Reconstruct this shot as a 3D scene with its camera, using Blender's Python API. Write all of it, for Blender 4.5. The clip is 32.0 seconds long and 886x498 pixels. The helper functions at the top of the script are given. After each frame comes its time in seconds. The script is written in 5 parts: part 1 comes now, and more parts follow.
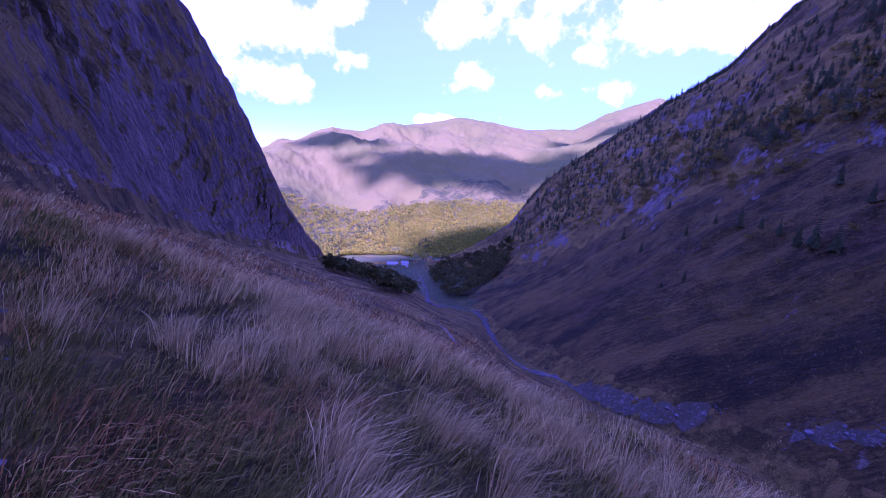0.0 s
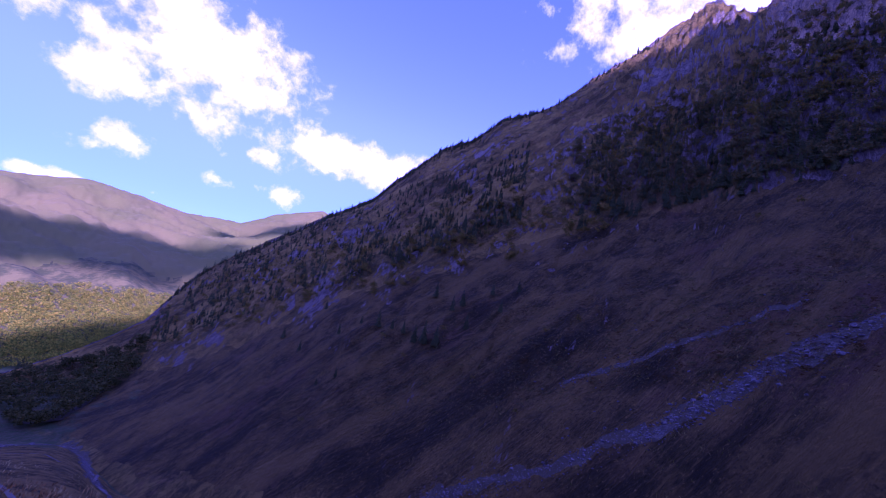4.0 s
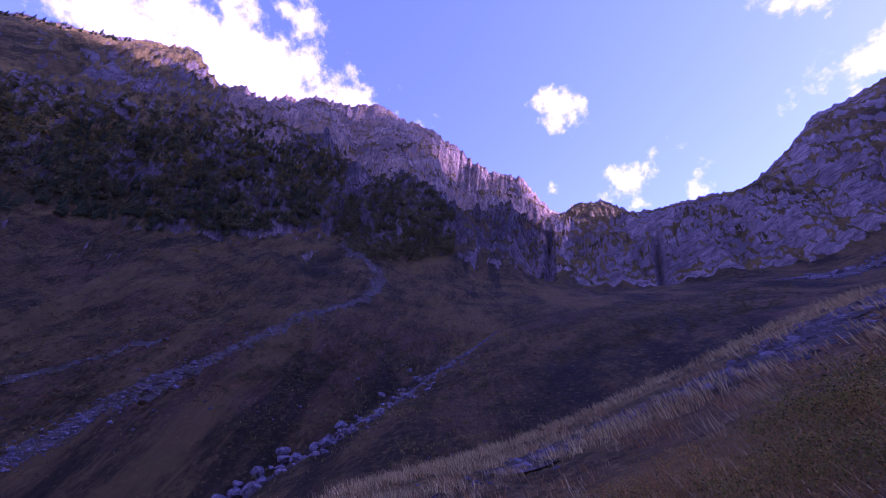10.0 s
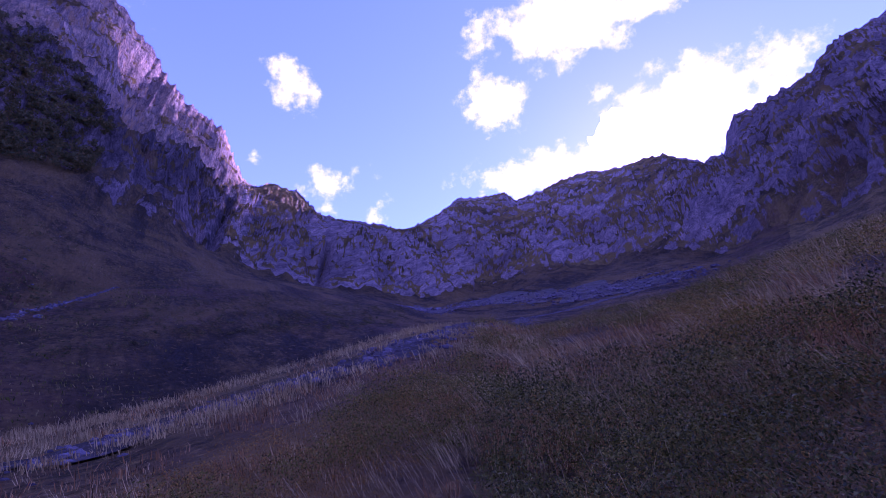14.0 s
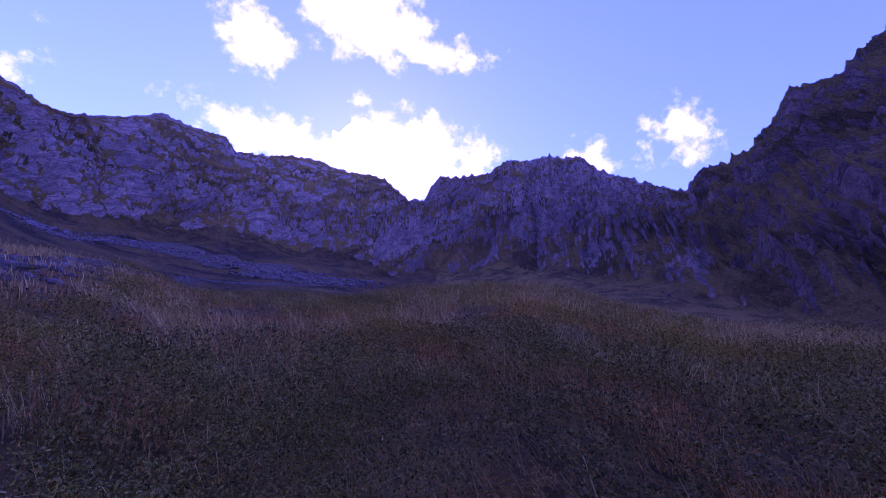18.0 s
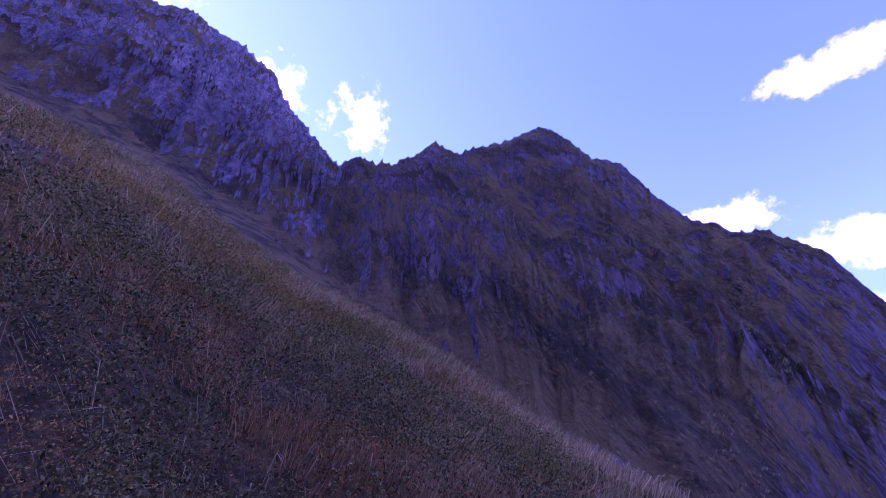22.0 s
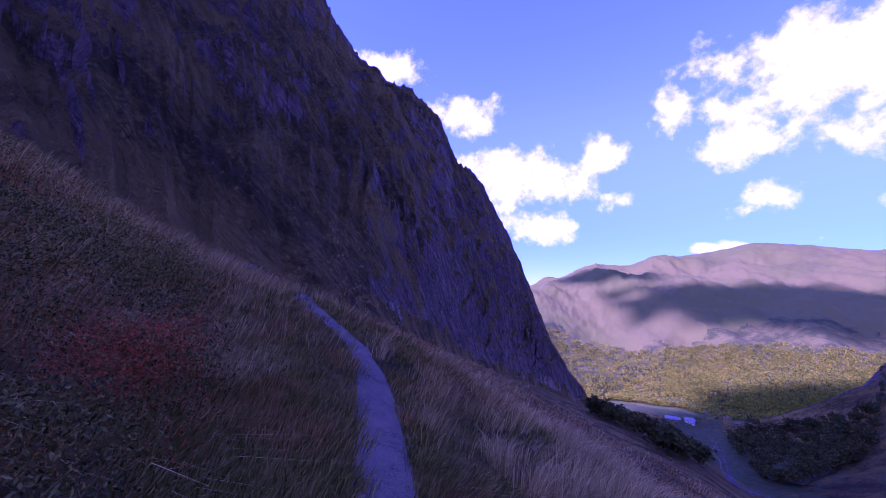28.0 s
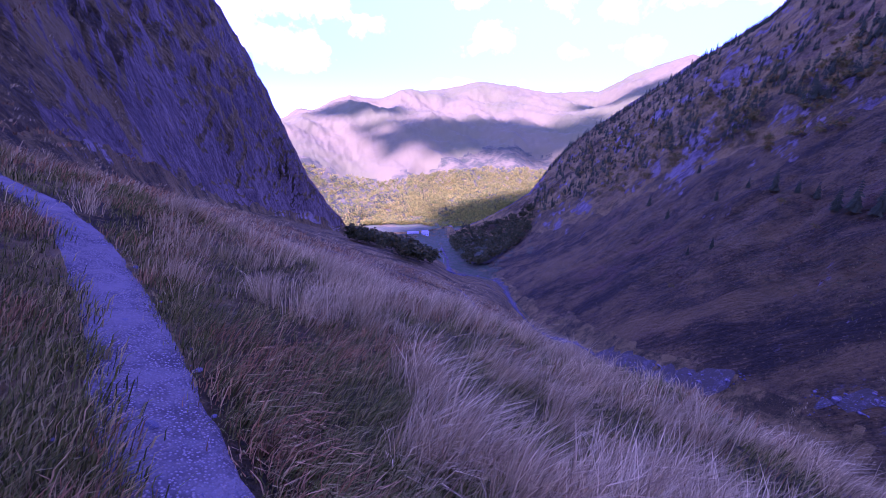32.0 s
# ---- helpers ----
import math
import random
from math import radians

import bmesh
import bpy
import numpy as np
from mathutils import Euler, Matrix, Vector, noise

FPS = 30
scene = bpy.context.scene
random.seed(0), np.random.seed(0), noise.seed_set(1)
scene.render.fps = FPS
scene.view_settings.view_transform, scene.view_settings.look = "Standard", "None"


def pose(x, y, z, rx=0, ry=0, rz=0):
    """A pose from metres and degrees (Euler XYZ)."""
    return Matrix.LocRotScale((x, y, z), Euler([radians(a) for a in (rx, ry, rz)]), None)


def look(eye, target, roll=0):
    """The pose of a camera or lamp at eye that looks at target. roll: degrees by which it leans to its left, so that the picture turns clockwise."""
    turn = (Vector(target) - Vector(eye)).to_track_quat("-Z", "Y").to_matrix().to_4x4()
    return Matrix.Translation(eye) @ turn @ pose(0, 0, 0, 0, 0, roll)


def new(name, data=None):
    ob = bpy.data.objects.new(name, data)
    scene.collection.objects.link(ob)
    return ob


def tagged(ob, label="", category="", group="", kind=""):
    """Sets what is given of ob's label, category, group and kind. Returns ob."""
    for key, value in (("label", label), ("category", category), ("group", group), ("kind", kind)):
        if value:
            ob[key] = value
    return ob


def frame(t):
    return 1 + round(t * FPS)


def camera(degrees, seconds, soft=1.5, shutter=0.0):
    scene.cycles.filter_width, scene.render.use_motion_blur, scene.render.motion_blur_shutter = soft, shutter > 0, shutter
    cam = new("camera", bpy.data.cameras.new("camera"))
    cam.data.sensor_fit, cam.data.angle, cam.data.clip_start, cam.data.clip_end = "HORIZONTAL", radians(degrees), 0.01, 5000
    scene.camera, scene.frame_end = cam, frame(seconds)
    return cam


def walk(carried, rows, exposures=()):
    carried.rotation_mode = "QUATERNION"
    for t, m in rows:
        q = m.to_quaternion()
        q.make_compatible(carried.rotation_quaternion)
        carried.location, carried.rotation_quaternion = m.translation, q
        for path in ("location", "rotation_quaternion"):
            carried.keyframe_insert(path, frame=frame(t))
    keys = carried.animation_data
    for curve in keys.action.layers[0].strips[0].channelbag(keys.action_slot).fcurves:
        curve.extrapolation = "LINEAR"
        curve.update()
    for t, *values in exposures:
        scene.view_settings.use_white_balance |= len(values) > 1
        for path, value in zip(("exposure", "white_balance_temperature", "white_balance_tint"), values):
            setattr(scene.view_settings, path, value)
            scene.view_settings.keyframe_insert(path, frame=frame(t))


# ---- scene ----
# bearings in degrees clockwise from the way down the valley (y); metres; the path at the camera's feet lies at height 0
EYE = 1.6
LENS = 96.0
cam = camera(LENS, 32.0, soft=0.55)
TURN = [  # seconds, bearing, tilt up, lean
    (0, 6.18, -10.97, 4.56), (0.5, 8.07, -10.37, 4.97), (1, 11.62, -8.91, 5.61), (1.5, 16.80, -6.83, 6.84),
    (2, 23.38, -3.91, 8.04), (2.5, 28.75, -0.60, 8.77), (3, 34.31, 2.96, 9.32), (3.5, 41.60, 6.26, 9.69),
    (4, 49.56, 8.78, 9.84), (4.5, 57.15, 11.39, 9.78), (6.5, 79.56, 22.56, 7.88), (7, 84.50, 24.56, 7.45),
    (7.5, 91.00, 25.63, 7.33), (8, 98.29, 26.01, 7.33), (8.5, 106.43, 26.29, 7.07), (9, 112.89, 25.84, 7.26),
    (9.5, 118.87, 25.60, 7.17), (10, 125.45, 25.61, 6.02), (10.5, 133.04, 26.01, 3.91), (11, 141.13, 26.98, 2.27),
    (11.5, 148.81, 27.94, 1.82), (12, 153.81, 28.34, 2.91), (12.5, 158.26, 27.99, 4.10), (13, 162.50, 27.78, 4.82),
    (13.5, 167.84, 27.94, 5.32), (14, 174.67, 28.37, 4.83), (14.5, 181.66, 29.33, 3.72), (16.5, 203.13, 27.78, 3.95),
    (17, 208.83, 28.51, 4.56), (17.5, 215.24, 29.34, 4.24), (18, 221.51, 29.70, 4.59), (18.5, 228.73, 30.00, 5.16),
    (19, 236.31, 29.78, 5.47), (19.5, 243.15, 29.49, 5.81), (20, 248.49, 28.63, 6.48), (20.5, 256.12, 27.64, 7.33),
    (21, 265.09, 26.57, 8.10), (21.5, 272.60, 26.24, 8.42), (22, 278.50, 26.23, 8.30), (22.5, 283.64, 26.00, 8.96),
    (23, 288.92, 24.95, 9.38), (23.5, 292.63, 23.67, 10.09), (24, 295.33, 22.69, 10.61), (24.5, 298.46, 22.07, 10.77),
    (26.5, 310.86, 17.12, 6.31), (27, 318.29, 13.06, 4.81), (27.5, 324.80, 9.02, 4.22), (28, 328.84, 5.68, 3.59),
    (28.5, 333.44, 1.83, 2.80), (29, 337.42, -1.62, 2.29), (29.5, 342.18, -5.87, 1.54), (30, 347.76, -9.95, 1.47),
    (30.5, 353.79, -12.63, 1.80), (31, 358.49, -14.32, 2.25), (31.5, 361.91, -15.36, 2.80), (32, 363.55, -15.59, 3.38),
]


def eye_at(t):
    """The stand: it drifts from beside the path on to it while the camera turns."""
    k = min(1.0, t / 24.0)
    k = k * k * (3 - 2 * k)
    return Vector((0.5 * (1 - k), 0.52 * (1 - k), EYE))


def turned(t, bearing, tilt, lean):
    eye, b, e = eye_at(t), radians(bearing), radians(tilt)
    return look(eye, eye + Vector((math.sin(b) * math.cos(e), math.cos(b) * math.cos(e), math.sin(e))), lean)


walk(cam, [(row[0], turned(*row)) for row in TURN],
     exposures=[(0, 1.54, 4670, 120), (2, 1.14, 4580, 122), (4, 0.99, 4680, 118), (7, 1.19, 5030, 112), (11, 1.29, 4930, 110), (14, 1.24, 4780, 116), (18, 1.24, 4730, 120), (21, 1.84, 4780, 120), (22.2, 1.84, 4730, 120), (23, 1.49, 4680, 122), (25, 1.34, 4730, 124), (28, 0.99, 4630, 122), (30, 1.19, 4670, 120), (31, 1.69, 4720, 124), (32, 1.99, 4720, 124)])

# ---- light ----
SUN_BEARING, SUN_HEIGHT = -152.0, 37.0


def toward(bearing, height):
    b, e = radians(bearing), radians(height)
    return Vector((math.sin(b) * math.cos(e), math.cos(b) * math.cos(e), math.sin(e)))


sun = new("sun", bpy.data.lights.new("sun", "SUN"))
sun.data.energy, sun.data.angle, sun.data.color = 4.0, radians(0.8), (1.0, 0.93, 0.82)
sun.matrix_world = look(toward(SUN_BEARING, SUN_HEIGHT) * 100, (0, 0, 0))

world = bpy.data.worlds.new("sky")
scene.world = world
world.use_nodes = True
W = world.node_tree
W.nodes.clear()


def node(tree, kind, **values):
    n = tree.nodes.new(kind)
    for key, value in values.items():
        if key.isdigit():
            n.inputs[int(key)].default_value = value
        else:
            n.inputs[key.replace("_", " ")].default_value = value
    return n


sky = W.nodes.new("ShaderNodeTexSky")
sky.sky_type, sky.sun_disc = "NISHITA", False
sky.sun_elevation, sky.sun_rotation = radians(SUN_HEIGHT), radians(SUN_BEARING)
sky.altitude, sky.air_density, sky.dust_density, sky.ozone_density = 1600, 1.0, 0.25, 1.5

# clouds of the sky's dome: bearing + 46, height, half width, half height, in degrees
CLOUDS_SOUTH = [
    (-170.8, 34.5, 1, 1.3), (-169.5, 45.2, 2.4, 2.7), (-159.7, 33.7, 2.3, 3.5), (-151.5, 32.7, 1.6, 2.6), (-133.4, 37.5, 1.3, 3.5), (-131.6, 48.2, 4.9,
    3.9), (-117.5, 38.6, 16.7, 3.7), (-115.1, 56.9, 11.5, 4.8), (-111.1, 47.8, 1.5, 1.2), (-102.7, 55.5, 9.5, 2.2), (-99.1, 43, 11.2, 5.4), (-95.9, 39.4,
    8.8, 4.4), (-71.1, 41.4, 1.5, 1.1), (-69, 41.6, 1.8, 2.2), (-66.6, 40.5, 3.5, 3.6), (-53.3, 41.4, 3.7, 4.2)]
CLOUDS_NORTH = [
    (3.9, 28.7, 5.7, 2.6), (15.8, 24.3, 5.6, 3.1), (19.7, 42, 5.5, 2.1), (25.7, 16, 9.5, 4.2), (28.3, 9.3, 5.2, 2.8), (31.2, 47.7, 3, 1.7), (37, 18.6,
    3.9, 2.7), (42, 47.8, 0.9, 1.1), (39.8, 12.4, 2.1, 1.9), (50.4, 18.8, 5.6, 3), (51, 7.1, 5, 0.9), (54.5, 12.2, 3.5, 1.9), (59.4, 24.9, 14, 6), (58.8,
    7.5, 1.2, 0.5), (62.7, 18.1, 3.5, 2.6), (65, 11.2, 1.6, 0.7), (69.4, 14.9, 2.7, 1.4), (69, 12, 1.5, 0.5), (73.1, 11.7, 2.1, 1.2)]
CLOUDS_EAST = [
    (80.7, 18.5, 14.5, 3.3), (85.9, 14.9, 1.4, 0.9), (124.2, 37.8, 13.1, 4.3), (127, 47.8, 4, 2.3), (134.3, 41.7, 20.7, 5.3), (140.2, 49.5, 2.4, 2.7),
    (166.3, 40.2, 2.3, 1.2)]


def wire(kind, op, *inputs):
    n = W.nodes.new(kind)
    n.operation = op
    for k, v in enumerate(inputs):
        if hasattr(v, "is_linked"):
            W.links.new(v, n.inputs[k])
        else:
            n.inputs[k].default_value = v
    return n


def wmath(op, *inputs):
    return wire("ShaderNodeMath", op, *inputs).outputs[0]


def wvec(op, *inputs):
    return wire("ShaderNodeVectorMath", op, *inputs).outputs[1 if op == "LENGTH" else 0]


def wnoise(vector, scale, detail, rough):
    n = W.nodes.new("ShaderNodeTexNoise")
    n.inputs["Scale"].default_value, n.inputs["Detail"].default_value, n.inputs["Roughness"].default_value = scale, detail, rough
    W.links.new(vector, n.inputs["Vector"])
    return n


def wrange(value, lo, hi, a=0.0, b=1.0):
    n = W.nodes.new("ShaderNodeMapRange")
    n.interpolation_type = "SMOOTHSTEP"
    W.links.new(value, n.inputs["Value"])
    for key, v in zip(("From Min", "From Max", "To Min", "To Max"), (lo, hi, a, b)):
        n.inputs[key].default_value = v
    return n.outputs[0]


where = W.nodes.new("ShaderNodeTexCoord").outputs["Generated"]
split = W.nodes.new("ShaderNodeSeparateXYZ")
W.links.new(where, split.inputs[0])
c46, s46 = math.cos(radians(46)), math.sin(radians(46))
east = wmath("ADD", wmath("MULTIPLY", split.outputs[0], c46), wmath("MULTIPLY", split.outputs[1], s46))
north = wmath("SUBTRACT", wmath("MULTIPLY", split.outputs[1], c46), wmath("MULTIPLY", split.outputs[0], s46))
plan = W.nodes.new("ShaderNodeCombineXYZ")
W.links.new(wmath("ARCTAN2", east, north), plan.inputs[0])
W.links.new(wmath("ARCSINE", split.outputs[2]), plan.inputs[1])
warp = wvec("SUBTRACT", wnoise(where, 7.0, 3.0, 0.5).outputs["Color"], (0.5, 0.5, 0.5))
place = wvec("MULTIPLY_ADD", warp, (0.10, 0.06, 0.0), plan.outputs[0])
nearest = None
for az, el, half, tall in CLOUDS_SOUTH + CLOUDS_NORTH + CLOUDS_EAST:
    wide, tall = radians(half) / math.cos(radians(el)), radians(tall)
    d = wvec("LENGTH", wvec("MULTIPLY_ADD", place, (1 / wide, 1 / tall, 0), (-radians(az) / wide, -radians(el) / tall, 0)))
    d = wmath("MULTIPLY", wmath("SUBTRACT", d, 1.0), max(0.35, min(1.0, half / 5)))
    nearest = d if nearest is None else wmath("MINIMUM", nearest, d)
puff, wisp = wnoise(where, 14.0, 9.0, 0.62).outputs["Fac"], wnoise(where, 45.0, 6.0, 0.6).outputs["Fac"]
depth = wmath("SUBTRACT", wmath("MULTIPLY_ADD", wmath("SUBTRACT", puff, 0.5), 2.6, wmath("MULTIPLY", wmath("SUBTRACT", wisp, 0.5), 0.5)), nearest)
cover = wrange(depth, -0.05, 0.7)
hue = W.nodes.new("ShaderNodeMix")
hue.data_type = "RGBA"
W.links.new(wmath("ADD", wrange(depth, 0.5, 1.5, 0.0, 0.6), wrange(wnoise(where, 22.0, 6.0, 0.6).outputs["Fac"], 0.4, 0.62, 0.0, 0.5)), hue.inputs["Factor"])
hue.inputs[6].default_value, hue.inputs[7].default_value = (5.7, 5.8, 6.0, 1), (3.8, 4.05, 4.6, 1)
sum_sky = W.nodes.new("ShaderNodeMix")
sum_sky.data_type = "RGBA"
W.links.new(cover, sum_sky.inputs["Factor"])
# the clear air over the far range: bluer and dimmer than a dusty horizon
low = W.nodes.new("ShaderNodeMix")
low.data_type, low.blend_type = "RGBA", "MULTIPLY"
W.links.new(wrange(split.outputs[2], 0.42, 0.05), low.inputs["Factor"])
W.links.new(sky.outputs[0], low.inputs[6])
low.inputs[7].default_value = (0.36, 0.46, 0.64, 1)
W.links.new(low.outputs[2], sum_sky.inputs[6])
W.links.new(hue.outputs[2], sum_sky.inputs[7])
back = node(W, "ShaderNodeBackground", Strength=0.145)
W.links.new(sum_sky.outputs[2], back.inputs["Color"])
wout = W.nodes.new("ShaderNodeOutputWorld")
W.links.new(back.outputs[0], wout.inputs[0])

# ---- materials ----


class Mat:
    """A node material, built by short calls."""

    def __init__(self, name):
        self.m = bpy.data.materials.new(name)
        self.m.use_nodes = True
        self.t = self.m.node_tree
        self.t.nodes.clear()
        self.out = self.t.nodes.new("ShaderNodeOutputMaterial")
        self.co = self.t.nodes.new("ShaderNodeNewGeometry")

    def link(self, a, b):
        self.t.links.new(a, b)

    def put(self, socket, value):
        if hasattr(value, "is_linked"):
            self.link(value, socket)
        else:
            socket.default_value = value

    def noise(self, scale, detail=4.0, rough=0.55, stretch=None, distort=0.0, coord=None):
        n = self.t.nodes.new("ShaderNodeTexNoise")
        n.inputs["Scale"].default_value, n.inputs["Detail"].default_value = scale, detail
        n.inputs["Roughness"].default_value, n.inputs["Distortion"].default_value = rough, distort
        c = coord or self.co.outputs["Position"]
        if stretch:
            v = self.t.nodes.new("ShaderNodeVectorMath")
            v.operation = "MULTIPLY"
            self.link(c, v.inputs[0])
            v.inputs[1].default_value = stretch
            c = v.outputs[0]
        self.link(c, n.inputs["Vector"])
        return n.outputs["Fac"]

    def along(self, way, squeeze):
        """The place, squeezed along a direction, for streaks that run that way."""
        dot, scale, sub = (self.t.nodes.new("ShaderNodeVectorMath") for _ in range(3))
        dot.operation, scale.operation, sub.operation = "DOT_PRODUCT", "SCALE", "SUBTRACT"
        self.link(self.co.outputs["Position"], dot.inputs[0])
        dot.inputs[1].default_value = way
        scale.inputs[0].default_value = tuple(c * (1 - squeeze) for c in way)
        self.link(dot.outputs["Value"], scale.inputs["Scale"])
        self.link(self.co.outputs["Position"], sub.inputs[0])
        self.link(scale.outputs[0], sub.inputs[1])
        return sub.outputs[0]

    def ramp(self, value, lo, hi, a=0.0, b=1.0):
        n = self.t.nodes.new("ShaderNodeMapRange")
        n.interpolation_type = "SMOOTHSTEP"
        for key, v in zip(("Value", "From Min", "From Max", "To Min", "To Max"), (value, lo, hi, a, b)):
            self.put(n.inputs[key], v)
        return n.outputs[0]

    def mix(self, fac, a, b):
        n = self.t.nodes.new("ShaderNodeMix")
        n.data_type = "RGBA"
        self.put(n.inputs["Factor"], fac)
        for socket, v in ((n.inputs[6], a), (n.inputs[7], b)):
            self.put(socket, v if hasattr(v, "is_linked") else (*v, 1.0))
        return n.outputs[2]

    def math(self, op, a, b=0.0, c=0.0):
        n = self.t.nodes.new("ShaderNodeMath")
        n.operation = op
        for k, v in enumerate((a, b, c)):
            self.put(n.inputs[k], v)
        return n.outputs[0]

    def upness(self):
        s = self.t.nodes.new("ShaderNodeSeparateXYZ")
        self.link(self.co.outputs["Normal"], s.inputs[0])
        return s.outputs["Z"]

    def done(self, colour, rough=0.9, height=None, size=0.1, strength=0.6, spec=0.2, translucent=0.0):
        b = self.t.nodes.new("ShaderNodeBsdfPrincipled")
        self.put(b.inputs["Base Color"], colour if hasattr(colour, "is_linked") else (*colour, 1.0))
        self.put(b.inputs["Roughness"], rough)
        b.inputs["Specular IOR Level"].default_value = spec
        if height is not None:
            n = self.t.nodes.new("ShaderNodeBump")
            n.inputs["Strength"].default_value, n.inputs["Distance"].default_value = strength, size
            self.link(height, n.inputs["Height"])
            self.link(n.outputs[0], b.inputs["Normal"])
        last = b.outputs[0]
        if translucent:
            tr = self.t.nodes.new("ShaderNodeBsdfTranslucent")
            self.put(tr.inputs["Color"], colour if hasattr(colour, "is_linked") else (*colour, 1.0))
            mx = self.t.nodes.new("ShaderNodeMixShader")
            mx.inputs[0].default_value = translucent
            self.link(last, mx.inputs[1])
            self.link(tr.outputs[0], mx.inputs[2])
            last = mx.outputs[0]
        self.link(last, self.out.inputs[0])
        return self.m


def slope_material(name, rock_a, rock_b, turf_a, turf_b, bare, steep=0.62, grain=1.0, rust=(0.16, 0.075, 0.045), way=(0, 0, 1), rusty=0.6, meadow=False, pale=1.0, ochre=0.0):
    """Turf on gentle ground, rock where it is steep, cracked along the dip of the beds, with rusty patches; bare: share of rock."""
    m = Mat(name)
    if grain > 0.5:
        rock_a, rock_b = (tuple(c * k * pale for c, k in zip(v, (2.12, 1.74, 1.27))) for v in (rock_a, rock_b))
        turf_a, turf_b = (tuple(c * k * pale for c, k in zip(v, (2.0, 1.75, 0.6))) for v in (turf_a, turf_b))
    fine, mid, wide = m.noise(0.9 * grain, 9, 0.68), m.noise(0.07 * grain, 8, 0.65), m.noise(0.011 * grain, 5, 0.6)
    streak = m.noise(0.16 * grain, 10, 0.7, distort=0.9, coord=m.along(way, 0.25))
    thin = m.noise(0.8 * grain, 7, 0.72, distort=0.5, coord=m.along(way, 0.2))
    crack = m.math("ABSOLUTE", m.math("SUBTRACT", m.noise(0.11 * grain, 9, 0.66, distort=0.8, coord=m.along(way, 0.3)), 0.5))
    rock = m.mix(m.ramp(streak, 0.36, 0.64), rock_a, rock_b)
    rock = m.mix(m.ramp(wide, 0.42, 0.6, 0.0, 0.55), rock, tuple(c * 0.6 for c in rock_a))
    rock = m.mix(m.ramp(thin, 0.5, 0.66, 0.0, 0.65), rock, tuple(c * 0.4 for c in rock_a))
    rock = m.mix(m.ramp(crack, 0.0, 0.03, 0.65, 0.0), rock, tuple(c * 0.25 for c in rock_a))
    turf = m.mix(m.ramp(mid, 0.38, 0.62), turf_a, turf_b)
    turf = m.mix(m.ramp(thin, 0.46, 0.7, 0.0, 0.6), turf, tuple(c * 1.6 for c in turf_b))
    turf = m.mix(m.ramp(fine, 0.48, 0.7, 0.0, 0.8 if grain > 0.5 else 0.25), turf, tuple(c * 0.35 for c in turf_a))
    turf = m.mix(m.math("MULTIPLY", m.ramp(wide, 0.53, 0.66, 0.0, rusty), m.ramp(mid, 0.4, 0.6)), turf, rust)
    # long bands of dry grass and dark heath that follow the beds
    strip = m.noise(0.035 * grain, 7, 0.62, distort=0.6, coord=m.along(way, 0.22))
    turf = m.mix(m.ramp(strip, 0.52, 0.62, 0.0, 0.7 if grain > 0.5 else 0.0), turf, tuple(c * 1.25 for c in turf_b))
    turf = m.mix(m.ramp(strip, 0.47, 0.38, 0.0, 0.75 if grain > 0.5 else 0.0), turf, tuple(c * 0.45 for c in turf_a))
    # single stones and tufts
    rock = m.mix(m.ramp(fine, 0.54, 0.7, 0.0, 0.45), rock, tuple(c * 1.15 for c in rock_b))
    rock = m.mix(m.ramp(fine, 0.46, 0.34, 0.0, 0.7), rock, tuple(c * 0.4 for c in rock_a))
    turf = m.mix(m.ramp(fine, 0.43, 0.33, 0.0, 0.7 if grain > 0.5 else 0.0), turf, tuple(c * 1.7 for c in turf_b))
    if ochre:
        stain = m.math("MULTIPLY", m.ramp(m.noise(0.018, 5, 0.6), 0.46, 0.6), m.ramp(streak, 0.44, 0.6))
        rock = m.mix(m.math("MULTIPLY", stain, ochre), rock, (0.46, 0.25, 0.09))
    if meadow:
        s = m.t.nodes.new("ShaderNodeSeparateXYZ")
        m.link(m.co.outputs["Position"], s.inputs[0])
        low = m.math("MULTIPLY", m.ramp(s.outputs["Z"], -95.0, -125.0), m.ramp(m.upness(), 0.88, 0.96))
        green = m.mix(m.ramp(mid, 0.4, 0.6), (0.085, 0.12, 0.035), (0.15, 0.14, 0.06))
        turf = m.mix(low, turf, green)
    where = m.math("ADD", m.upness(), m.math("MULTIPLY", m.math("SUBTRACT", m.math("ADD", mid, streak), 1.0), 0.65))
    where = m.math("ADD", where, m.math("MULTIPLY", m.math("SUBTRACT", wide, 0.5), 0.9))
    colour = m.mix(m.ramp(where, steep - 0.04 + bare, steep + 0.04 + bare), rock, turf)
    bump = m.math("ADD", m.math("MULTIPLY", fine, 0.9), m.math("ADD", m.math("MULTIPLY", streak, 3.4), m.math("MULTIPLY", thin, 1.3)))
    bump = m.math("ADD", bump, m.ramp(crack, 0.0, 0.08, -0.8, 0.0))
    return m.done(colour, 0.92, bump, min(2.6 / grain, 2.6), 1.0 if grain > 0.5 else 0.2)


